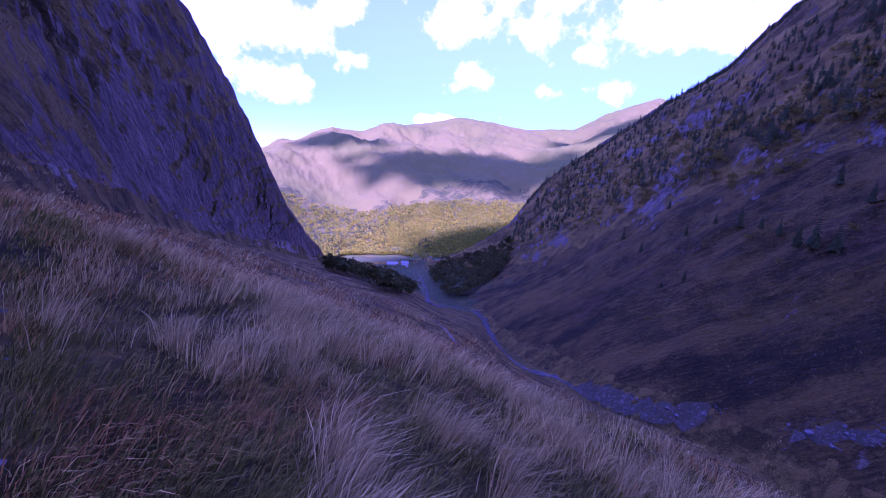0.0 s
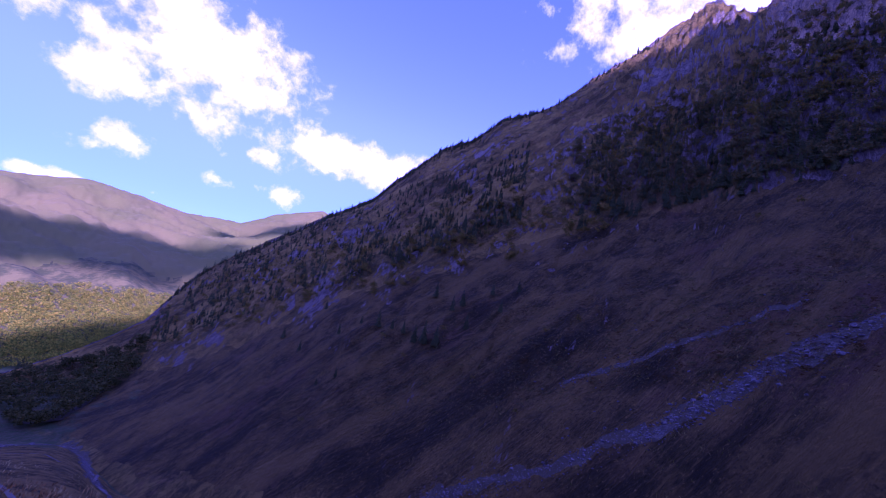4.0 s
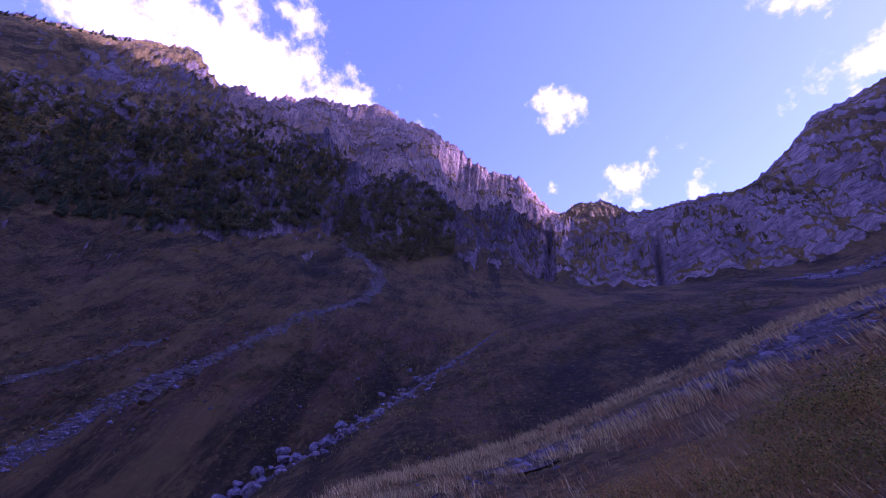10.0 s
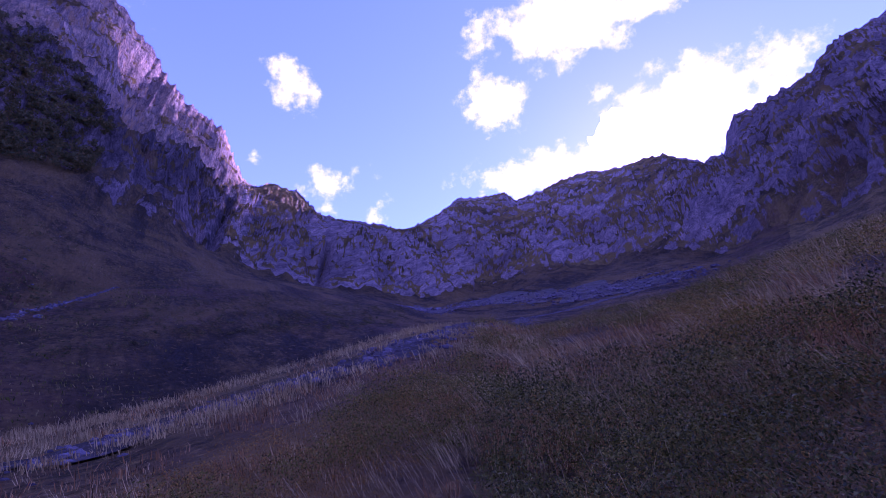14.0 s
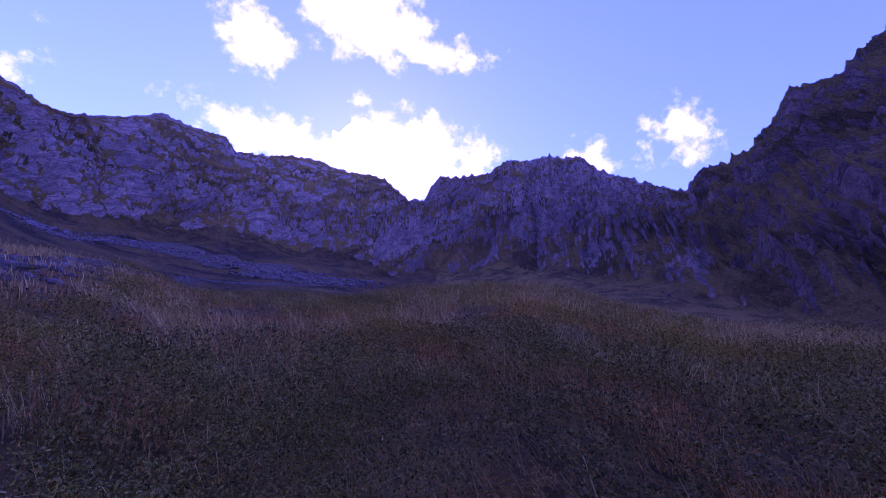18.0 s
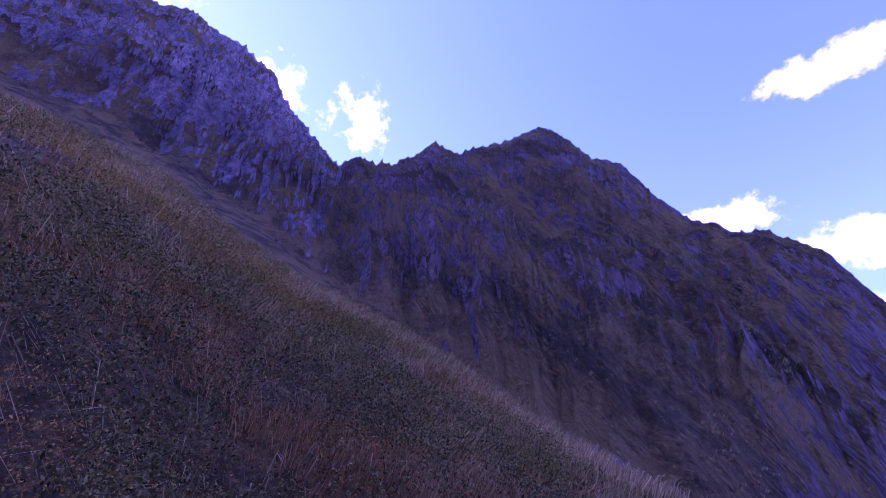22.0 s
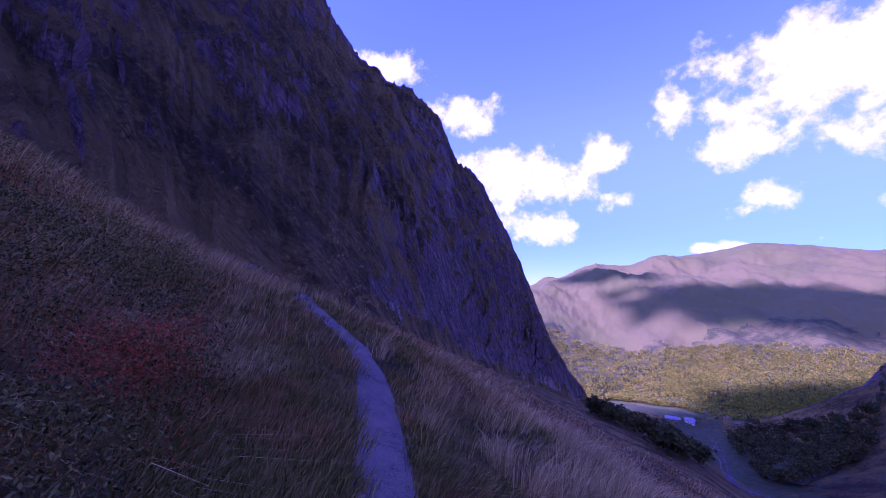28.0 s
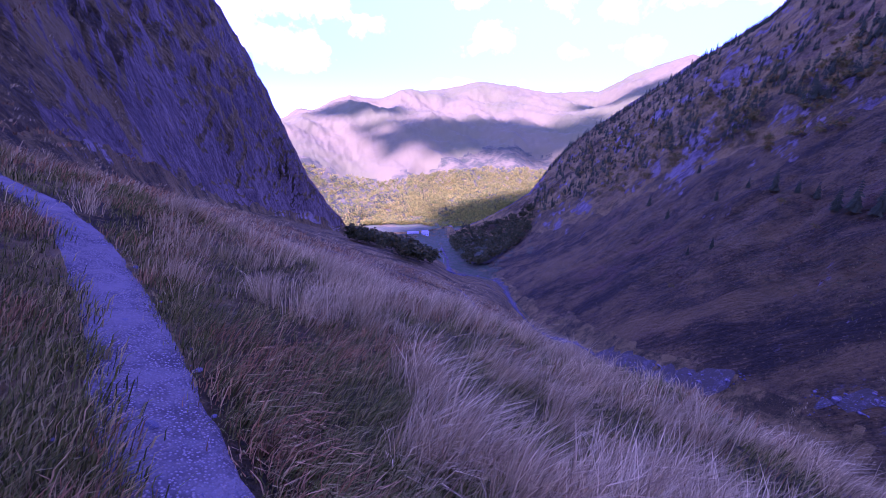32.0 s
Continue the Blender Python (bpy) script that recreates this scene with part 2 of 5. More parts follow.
BEDS_RIGHT, BEDS_WALL, BEDS_HEAD = (0.58, -0.49, 0.65), (0.30, 0.50, -0.81), (-0.80, -0.33, 0.50)
TURF_NEAR = slope_material("hillside_turf", (0.24, 0.22, 0.235), (0.36, 0.33, 0.35), (0.045, 0.04, 0.021), (0.16, 0.122, 0.08), -0.35, 0.55, 3.0, meadow=True)
VALLEY_SIDE = slope_material("valley_side_turf", (0.12, 0.105, 0.118), (0.27, 0.24, 0.262), (0.034, 0.028, 0.018), (0.115, 0.083, 0.056), -0.18, 0.66, 1.0, way=BEDS_RIGHT, meadow=True)
FOREST_FLOOR = slope_material("forested_mountainside", (0.075, 0.066, 0.073), (0.145, 0.13, 0.14), (0.042, 0.035, 0.025), (0.115, 0.084, 0.055), -0.24, 0.66, way=BEDS_RIGHT, pale=1.65)
BUTTRESS = slope_material("wooded_buttress", (0.085, 0.075, 0.083), (0.26, 0.23, 0.25), (0.05, 0.04, 0.026), (0.105, 0.08, 0.05), -0.06, 0.62, way=(0.25, 0.1, 0.96), pale=0.85)
CRAG = slope_material("grey_crag", (0.13, 0.11, 0.115), (0.36, 0.29, 0.23), (0.055, 0.044, 0.028), (0.13, 0.09, 0.05), -0.04, 0.62, way=(0.1, 0, 0.99), rust=(0.26, 0.13, 0.05), ochre=0.8, pale=1.3)
HEAD = slope_material("headwall_rock", (0.135, 0.12, 0.134), (0.265, 0.238, 0.26), (0.05, 0.041, 0.028), (0.12, 0.09, 0.058), -0.1, 0.62, way=BEDS_HEAD, pale=1.42)
WALL = slope_material("dark_schist_wall", (0.085, 0.07, 0.07), (0.17, 0.146, 0.142), (0.055, 0.044, 0.03), (0.12, 0.094, 0.064), -0.22, 0.6, way=BEDS_WALL, rusty=0.3, pale=1.38)
fm = Mat("far_grass_mountain")
wide_far, fold_far, fine_far = fm.noise(0.0016, 4, 0.5), fm.noise(0.006, 6, 0.6, distort=0.4, coord=fm.along((0.2, 0.95, 0.24), 0.35)), fm.noise(0.02, 6, 0.6)
far_hue = fm.mix(fm.ramp(wide_far, 0.4, 0.62), (0.17, 0.14, 0.035), (0.135, 0.128, 0.027))
far_hue = fm.mix(fm.ramp(fold_far, 0.5, 0.68, 0.0, 0.55), far_hue, (0.10, 0.095, 0.025))
far_hue = fm.mix(fm.ramp(fine_far, 0.52, 0.7, 0.0, 0.3), far_hue, (0.21, 0.168, 0.062))
FAR = fm.done(far_hue, 0.95, fm.math("ADD", fold_far, fm.math("MULTIPLY", fine_far, 0.3)), 14.0, 0.35)

md = Mat("meadow_grass")
MEADOW = md.done(md.mix(md.ramp(md.noise(0.02, 6, 0.6), 0.4, 0.6), (0.08, 0.105, 0.03), (0.14, 0.125, 0.05)), 0.95, md.noise(0.4, 6), 0.3, 0.4)

wd = Mat("woodland_floor")
WOODLAND = wd.done(wd.mix(wd.ramp(wd.noise(0.02, 7, 0.65), 0.4, 0.6), (0.06, 0.065, 0.02), (0.15, 0.125, 0.035)), 0.95, wd.noise(0.08, 6), 4.0, 0.8)

# ---- the lie of the land ----
G3 = np.random.RandomState(5).normal(size=(4096, 3))
G3 /= np.linalg.norm(G3, axis=1)[:, None]


def perlin(x, y, z):
    p = np.stack([x, y, z], -1)
    i = np.floor(p).astype(np.int64)
    f = p - i
    u = f * f * f * (f * (f * 6 - 15) + 10)
    out = 0.0
    for dx in (0, 1):
        for dy in (0, 1):
            for dz in (0, 1):
                h = ((i[..., 0] + dx) * 73856093 ^ (i[..., 1] + dy) * 19349663 ^ (i[..., 2] + dz) * 83492791) & 4095
                d = ((f - np.array((dx, dy, dz))) * G3[h]).sum(-1)
                out = out + d * (u[..., 0] if dx else 1 - u[..., 0]) * (u[..., 1] if dy else 1 - u[..., 1]) * (u[..., 2] if dz else 1 - u[..., 2])
    return out * 1.6


def fbm(x, y, z, octaves=5, gain=0.5, ridged=False):
    s, a = 0.0, 1.0
    for k in range(octaves):
        n = perlin(x * 2 ** k + 17 * k, y * 2 ** k - 31 * k, z * 2 ** k + 7 * k)
        s = s + a * (1 - 2 * np.abs(n) if ridged else n)
        a *= gain
    return s


# lines across the land: bearing, distance, angle above the eye's level
NEAR_EDGE = [
    (-176.6, 40.3, 18.8), (-173.2, 40.8, 17), (-161.6, 42.6, 19.7), (-149.4, 44.6, 21.5), (-145.6, 45.2, 23.2), (-129.9, 47.5, 24.9), (-121.9, 46.4,
    24.8), (-113.8, 43.9, 21.9), (-106.5, 41.2, 19.5), (-101.5, 38.5, 17.6), (-95.2, 35.1, 16.4), (-88.2, 31.3, 14.3), (-84.4, 29.1, 12.9), (-80.1, 26.7,
    10.9), (-74.4, 23.5, 8), (-69.5, 21, 4.9), (-64.2, 18.3, 2.5), (-61.1, 17.3, 1.6), (-56.6, 15.9, -0.8), (-48.2, 13.8, -2.4), (-42.4, 12.8, -5.3),
    (-36.5, 12.1, -7.8), (-27.6, 10.7, -12.6), (-20, 9.7, -17.2), (-15.3, 9.3, -18.6), (-8.4, 8.5, -21.3), (-1.2, 8, -24.5), (6, 8, -24.5), (14.2, 8,
    -27.1), (22.7, 8, -29), (39, 8, -29), (56.2, 8, -31.4), (68.4, 9, -30.6), (90.8, 11, -25.5), (113, 17.6, -7.8), (117.5, 19.5, -6.1), (128.8, 25.5,
    -2.2), (136.9, 28.1, 0.8), (145.9, 30.7, 5), (160.9, 35, 12.3), (169.5, 37.2, 16.1), (175.1, 38.5, 17.7)]
BELOW_EDGE = [
    (-179.1, 75, 15.5), (-150, 75, 20), (-126.8, 80, 23.4), (-108, 65, 18.8), (-89.4, 48, 12), (-75.1, 38, 5), (-62.8, 34, -1), (-53.6, 32, -3.2), (-44.5,
    30, -5.6), (-35.3, 35, -9.3), (-23.4, 45, -14.4), (-12.8, 55, -17.7), (-4.4, 60, -21.2), (6, 60, -24.3), (14.2, 55, -27.9), (22.9, 50, -31.9), (39.6,
    40, -34), (57.6, 35, -36.9), (69.4, 35, -36.3), (91.3, 35, -30.3), (104.9, 40, -17), (119, 50, -7.8), (129.9, 60, -3.9), (150.1, 75, 4.6), (164.4, 80,
    10.8)]
BOTTOM = [
    (-169.9, 200, 20.5), (-154.2, 170, 22.5), (-147.3, 150, 22.4), (-131.9, 130, 24.9), (-125, 125, 25.3), (-110.5, 90, 22.3), (-99.9, 75, 18), (-89.4,
    60, 12), (-75.1, 52, 5.4), (-62.8, 48, -1.5), (-44.5, 58, -4.9), (-37.7, 80, -5.7), (-30.3, 120, -8.9), (-23.4, 200, -10.5), (-15.6, 330, -12.6),
    (-9.6, 480, -14.2), (-5.1, 520, -14.8), (1.2, 530, -16.1), (5, 450, -18.8), (12.1, 400, -19.2), (14.9, 300, -22.7), (17.7, 250, -25.1), (24.2, 215,
    -25.8), (29.9, 170, -28.8)]
BOTTOM_UP = [
    (40, 150, -28.8), (60.9, 115, -30), (81.2, 95, -23.8), (101.9, 85, -12.5), (106, 95, -6.6), (118.2, 115, 2.9), (124.3, 135, 7.9), (131.5, 165, 12.9),
    (139.7, 180, 17), (149.5, 190, 19.8), (161.1, 200, 19.8), (167.9, 205, 19.8), (174.8, 210, 18.7)]
FOOT = [
    (-169.8, 340, 25.1), (-154.1, 300, 25.8), (-146.6, 250, 24.4), (-131.9, 200, 25.9), (-125, 170, 26.3), (-110.5, 120, 24.1), (-106.2, 110, 22.3),
    (-99.9, 100, 18.8), (-89.5, 70, 14.8), (-75, 60, 8.3), (-63.6, 56, 1.8), (-44.5, 66, -3), (-37.7, 88, -3.9), (-30.4, 128, -7.2), (-23.5, 208, -9.7),
    (-15.6, 338, -11.7), (-9.6, 490, -13.9), (-5.2, 650, -14.3), (3.1, 650, -14.7), (8.4, 640, -13), (12.3, 560, -14), (20, 450, -12.2), (30.1, 380, -6),
    (39.4, 330, -0)]
FOOT_UP = [
    (53.5, 300, 6.7), (75.5, 300, 14.2), (89.3, 290, 18.7), (100.1, 290, 21), (108.2, 310, 25.1), (113.4, 300, 23.6), (121.1, 300, 22.2), (128.3, 320,
    25.3), (136.2, 330, 22.9), (146.8, 340, 19.6), (157.9, 350, 20.2), (173.1, 350, 20.1)]
SKYLINE_ROCK = [
    (-175.26, 708, 36.56), (-173.44, 722, 35.51), (-164.45, 784, 37.95), (-160.84, 798, 38.34), (-159.85, 796, 38.04), (-149.79, 751, 38.44), (-145.14,
    565, 35.87), (-142.65, 471, 36.25), (-141.56, 444, 38.11), (-140.13, 430, 39.81), (-132.92, 430, 40.08), (-127.65, 430, 42.4), (-123.7, 430, 42.02),
    (-120.35, 427, 42.36)]
SKYLINE_WALL = [
    (-115.02, 404, 41.21), (-109.55, 382, 37.78), (-105.06, 348, 36.03), (-100.64, 306, 33.87), (-97.81, 285, 35.97), (-95.12, 272, 35.95), (-94.36, 269,
    36.76), (-92.49, 261, 36.37), (-89.1, 260, 38.1), (-85.62, 260, 40.66), (-83.25, 260, 39.81), (-81.21, 260, 39.62)]
SKYLINE_WALL_EDGE = [
    (-78.83, 260, 41.11), (-76.81, 265, 40.81), (-74.12, 267, 41.52), (-66.79, 270, 43.68), (-62.15, 267, 42.14), (-58.14, 261, 39.08), (-53.79, 260,
    37.76), (-48.54, 262, 32.32), (-45.24, 269, 29.44), (-42.27, 273, 28.4), (-41.35, 274, 27.25)]
SKYLINE_GAP = [
    (-37.31, 278, 26.78), (-33.21, 285, 24.1), (-29.93, 295, 17.76), (-28.03, 303, 16.73), (-26.01, 309, 14.43), (-21.9, 341, 8.23), (-19.27, 370, 2.23),
    (-15.53, 416, -6.34), (-12.89, 446, -10.26), (-10.99, 473, -12.37), (-10.05, 498, -14.01), (-9.91, 519, -14.32), (-9.6, 500, -13.9), (-8.3, 820,
    -13.9), (-0.2, 850, -13.3)]
SKYLINE_FOREST = [
    (4.6, 800, -12.2), (5.09, 759, -12.87), (8.65, 745, -11.28), (12.82, 728, -8.71), (15.2, 719, -7.02), (17.37, 708, -3.52), (19.24, 702, -0.79),
    (22.49, 691, 2.44), (27.66, 680, 5.93), (32.84, 670, 10.09), (38.22, 651, 13.49), (40.77, 640, 16.39), (46.9, 640, 22.35), (51.2, 639, 24.3), (55.32,
    631, 27.56)]
SKYLINE_BUTTRESS = [
    (62.29, 621, 29.65), (67.61, 650, 33.05), (74.94, 699, 36.51), (81.96, 799, 39.94), (86.93, 688, 37.78), (90, 652, 38.87), (91.85, 640, 38.62), (95.9,
    637, 40.18), (97.29, 634, 39.99)]
SKYLINE_CRAG = [
    (100.11, 627, 41.63), (102.06, 623, 41.63), (110.42, 620, 43.26), (112.93, 620, 42.94), (116.43, 620, 42.15), (118.35, 620, 42.13), (123.18, 620,
    40.82), (132.16, 630, 36.72), (137.63, 645, 35.92), (142.23, 770, 31.42), (143.93, 894, 30.88)]
SKYLINE_HEAD = [
    (146.04, 1050, 32.05), (149.88, 1012, 32.34), (153.9, 647, 30.23), (156.87, 560, 30.09), (163.56, 560, 30.47), (167.76, 571, 30.32), (170.25, 596,
    31.32), (176.37, 653, 35.39)]
FAR_RIDGE = [
    (-60, 3200, 2), (-18.9, 3200, 0.7), (-15.9, 3200, 1.8), (-14.9, 3200, 1.9), (-10, 3200, 4.4), (-6, 3200, 4.3), (-2.2, 3200, 5.6), (2.7, 3200, 6.4),
    (6.9, 3200, 7.3), (11.3, 3200, 7), (16.3, 3200, 6.4), (22.4, 3200, 6.7), (26.1, 3200, 8.7), (32, 3200, 10.6), (34.5, 3200, 9.7), (60, 3200, 5)]

BENCH_NORTH = [
    (-7.8, 750, -13.9), (-0.2, 760, -13.8), (5.4, 720, -12.2), (10.1, 680, -11.2), (20.6, 600, -4.8), (29.9, 540, 2), (40.1, 500, 9.2), (54.2, 480, 18.9),
    (66.3, 460, 24.1), (75.5, 430, 26.8), (88.6, 400, 31.5), (95.7, 400, 33.3), (100.3, 420, 35.9), (104.8, 440, 34), (108.3, 490, 31.3), (113.5, 420,
    32.1), (117.7, 410, 32.9), (121.3, 420, 31.1), (126.5, 480, 28.4), (132.8, 480, 28.3), (140, 520, 27.5)]
BENCH_SOUTH = [
    (-169.6, 510, 29.9), (-159.2, 490, 31), (-149.7, 430, 31.7), (-142.8, 390, 33.9), (-131.7, 320, 35.1), (-121.4, 310, 35.4), (-110.5, 250, 32.9),
    (-104.5, 220, 30.1), (-101, 190, 27.4), (-89.6, 150, 28.2), (-76.2, 150, 31.1), (-67, 150, 32.1), (-58.9, 150, 29.3), (146.1, 480, 26.2), (150.6, 430,
    26.9), (157.3, 420, 27.7), (161.4, 440, 28.4), (168.3, 460, 28.7), (176.1, 490, 28.5)]
BENCH_WALL = [
    (-46.6, 165, 20.1), (-37.6, 185, 15.8), (-32.4, 205, 12.3), (-24.9, 265, 3.7), (-16.5, 372, -7.2), (-9.6, 495, -13.9)]

COLUMNS = 2160
BEARINGS = np.arange(COLUMNS) * 360 / COLUMNS - 180


def across(lines):
    a = np.array(sorted(lines), float)
    r = np.interp(BEARINGS, a[:, 0], a[:, 1], period=360)
    e = np.interp(BEARINGS, a[:, 0], a[:, 2], period=360)
    return r, EYE + r * np.tan(np.radians(e))


def eased(line, spread):
    """The same line with its corners rounded, over that many degrees."""
    cells = spread * COLUMNS // 360
    k = np.arange(-4 * cells, 4 * cells + 1)
    w = np.exp(-0.5 * (k / cells) ** 2)
    w /= w.sum()
    pad = len(k) // 2
    return tuple(np.convolve(np.concatenate([v[-pad:], v, v[:pad]]), w, "valid") for v in line)


edge, below, bottom, foot = across(NEAR_EDGE), across(BELOW_EDGE), across(BOTTOM + BOTTOM_UP), across(FOOT + FOOT_UP)
edge, below, bottom, foot = eased(edge, 2), eased(below, 3), eased(bottom, 2), eased(foot, 3)
bench = across(BENCH_NORTH + BENCH_SOUTH + BENCH_WALL)
bench = eased(bench, 1)
ridge = across(SKYLINE_ROCK + SKYLINE_WALL + SKYLINE_WALL_EDGE + SKYLINE_GAP + SKYLINE_FOREST + SKYLINE_BUTTRESS + SKYLINE_CRAG + SKYLINE_HEAD)
# teeth and notches of the bare rock against the sky, in degrees
teeth = np.interp(BEARINGS, [-180, -146, -143, -118, -100, -60, -38, -12, -8, 60, 88, 100, 140, 146, 180], [0.2, 0.22, 0.35, 0.35, 0.36, 0.36, 0.25, 0.12, 0.0, 0.08, 0.35, 0.4, 0.35, 0.2, 0.2])
notch = fbm(BEARINGS * 0.7, BEARINGS * 0, BEARINGS * 0 + 5, 5, 0.52, True)
ridge = (ridge[0], ridge[1] + ridge[0] * np.radians(teeth) * 1.7 * (notch - notch.mean()))
behind = (ridge[0] * 1.12 + 20, np.maximum(ridge[1] - 60 - 0.1 * ridge[0], -215.0))
plain = (np.maximum(behind[0] * 1.15, 960.0), np.full(COLUMNS, -212.0))
far_foot = (np.full(COLUMNS, 1450.0), np.full(COLUMNS, -150.0))
far_ridge = across(FAR_RIDGE)
beyond = (np.full(COLUMNS, 4700.0), np.full(COLUMNS, -200.0))
start = (np.full(COLUMNS, 0.02), np.zeros(COLUMNS))
LINES = [start, edge, below, bottom, foot, bench, ridge, behind, plain, far_foot, far_ridge, beyond]
STEPS = [68, 24, 50, 60, 70, 60, 8, 6, 24, 70, 6]

dist, high, band = [], [], []
for k, n in enumerate(STEPS):
    (r0, h0), (r1, h1) = LINES[k], LINES[k + 1]
    for s in np.arange(n + (k == len(STEPS) - 1)) / n:
        if k == 0:
            r = r0 * (r1 / r0) ** s
        else:
            r = r0 + (r1 - r0) * s
        dist.append(r)
        high.append(h0 + (h1 - h0) * (r - r0) / (r1 - r0))
        band.append(k + s)
dist, high, band = np.array(dist), np.array(high), np.array(band)
b = np.radians(BEARINGS)[None, :]
gx, gy = dist * np.sin(b), dist * np.cos(b)
# smooth along the bearings and distances, then relief
rough = np.interp(band, [0, 1, 2, 3, 3.4, 4, 4.5, 5, 5.5, 5.93, 6, 6.3, 8, 9, 9.3, 9.9, 10, 11], [0, 0.25, 1.2, 1.0, 3, 5, 10, 9, 7, 3.5, 2, 2, 1, 4, 9, 9, 4, 4])
rough = np.broadcast_to(rough[:, None], dist.shape) * np.clip(dist / 160, 0.25, 1)
near_relief = fbm(gx * 0.45, gy * 0.45, gx * 0, 4) * 0.10 * np.clip((dist - 1.5) / 4, 0, 1)
relief = fbm(gx / 70, gy / 70, high / 70, 6, 0.55, True) - 0.55
# ribs and gullies follow the beds down the steep faces
shear = np.interp(BEARINGS, [-180, -125, -100, -15, -5, 10, 70, 90, 180], [0, 0, 0.8, 0.8, 0, -0.8, -0.7, 0, 0])[None, :]
bend = 14 * fbm(gx / 90, gy / 90, high / 90, 3)
arc = b * 300 + shear * high + bend
ribs = fbm(arc / 17, high / 60, dist / 60, 6, 0.68, True) - 0.6
folds = fbm(arc / 60, high / 160, dist / 200, 4, 0.55, True) - 0.5
crumble = fbm(gx / 22, gy / 22, high / 22, 4, 0.6)
steep = np.interp(band, [3.6, 4.0, 4.3, 5, 5.5, 5.85, 6, 6.1], [0, 0.3, 1, 0.95, 0.8, 0.42, 0.16, 0])[:, None] * np.clip(dist / 250, 0.3, 1.3)
low_side = np.interp(BEARINGS, [-12, -8, 4, 16, 60, 80], [1, 0, 0, 0.45, 0.6, 1])[None, :]
bulk = np.interp(BEARINGS, [-180, -130, -100, -60, -30, -15, 60, 75, 105, 145, 180], [1.3, 1.3, 1.4, 1.2, 0.8, 0.6, 1, 1.5, 1.5, 1.3, 1.3])[None, :]
flutes = 1 + 1.1 * np.exp(-((BEARINGS - 131) / 7.0) ** 2)[None, :]
gullies = np.interp(band, [2.2, 3.0, 3.6, 4], [0, 0, 1, 0.6])[:, None] * np.interp(BEARINGS, [10, 25, 120, 140], [0, 1, 1, 0])[None, :]
gz = high + near_relief + rough * relief * 0.8 + steep * low_side * (5.0 * ribs + 13 * flutes * bulk * folds + 3.5 * crumble)
gz = gz + gullies * (1.2 * ribs + 2.5 * folds)
# ledges and steps between the beds of the rock
rise = np.interp(BEARINGS, [-180, -125, -100, -15, 88, 120, 180], [0.12, 0.2, 0.5, 0.55, 0.1, 0.1, 0.12])[None, :]
bed = (high + rise * b * 300 + 1.6 * bend + 10 * crumble) / (15 + 6 * fbm(arc / 260, high / 260, dist / 260, 2))
frac = bed - np.floor(bed)
step_up = np.clip((frac - 0.45) / 0.35, 0, 1)
step_up = step_up * step_up * (3 - 2 * step_up) - frac
strata = np.interp(BEARINGS, [-180, -60, -15, -10, 86, 95, 120, 143, 180], [1, 1, 0.8, 0, 0, 0.5, 0.7, 1, 1])[None, :]
gz = gz + steep * strata * 8.5 * step_up
# far range: broad spurs and side valleys
spur = np.interp(band, [8.2, 8.6, 9.2, 9.8, 10], [0, 0.45, 1, 1, 0.15])[:, None]
gz = gz + spur * 100 * (fbm(gx / 800 + 0.3 * gy / 800, gy / 1500, gx * 0 + 0.5, 3, 0.4, True) - 0.55)
gz = gz + spur * 13 * (fbm(gx / 260 + 0.5 * gy / 260, gy / 700, gx * 0 + 4.5, 4, 0.5, True) - 0.55)
# slots of the two waterfalls
for slot, width, deep in ((156.8, 0.5, 26), (141.8, 0.5, 12)):
    gz = gz - np.exp(-((BEARINGS - slot) / width) ** 2)[None, :] * np.interp(band, [3.9, 4.05, 4.8, 5.0], [0, deep, deep, 0])[:, None]
# nothing before the skyline stands above it
cap = EYE + dist * ((ridge[1] - EYE) / ridge[0])[None, :]
before = (band > 4.0) & (band < 6)
gz[before] = np.minimum(gz[before], cap[before] - 0.004 * dist[before])
rows_n = len(dist)


def height_at(x, y):
    """The ground's height under a point."""
    r, c = math.hypot(x, y), (math.degrees(math.atan2(x, y)) + 180) / 360 * COLUMNS
    c0 = int(math.floor(c)) % COLUMNS
    c1, f = (c0 + 1) % COLUMNS, c - math.floor(c)
    return float((1 - f) * np.interp(r, dist[:, c0], gz[:, c0]) + f * np.interp(r, dist[:, c1], gz[:, c1]))


def spot(bearing, angle, lift=0.0, first=0):
    """Where the line of sight at that bearing and angle meets the ground."""
    c = int(round((bearing + 180) / 360 * COLUMNS)) % COLUMNS
    a = np.degrees(np.arctan2(gz[:, c] - EYE, dist[:, c]))
    top = np.maximum.accumulate(np.where((dist[:, c] > 1.2) & (np.arange(rows_n) >= first), a, -90))
    k = int(np.argmax(top >= angle)) or rows_n - 1
    f = (angle - a[k - 1]) / max(a[k] - a[k - 1], 1e-6)
    r = dist[k - 1, c] + (dist[k, c] - dist[k - 1, c]) * min(max(f, 0), 1)
    x, y = r * math.sin(radians(bearing)), r * math.cos(radians(bearing))
    return Vector((x, y, height_at(x, y) + lift))


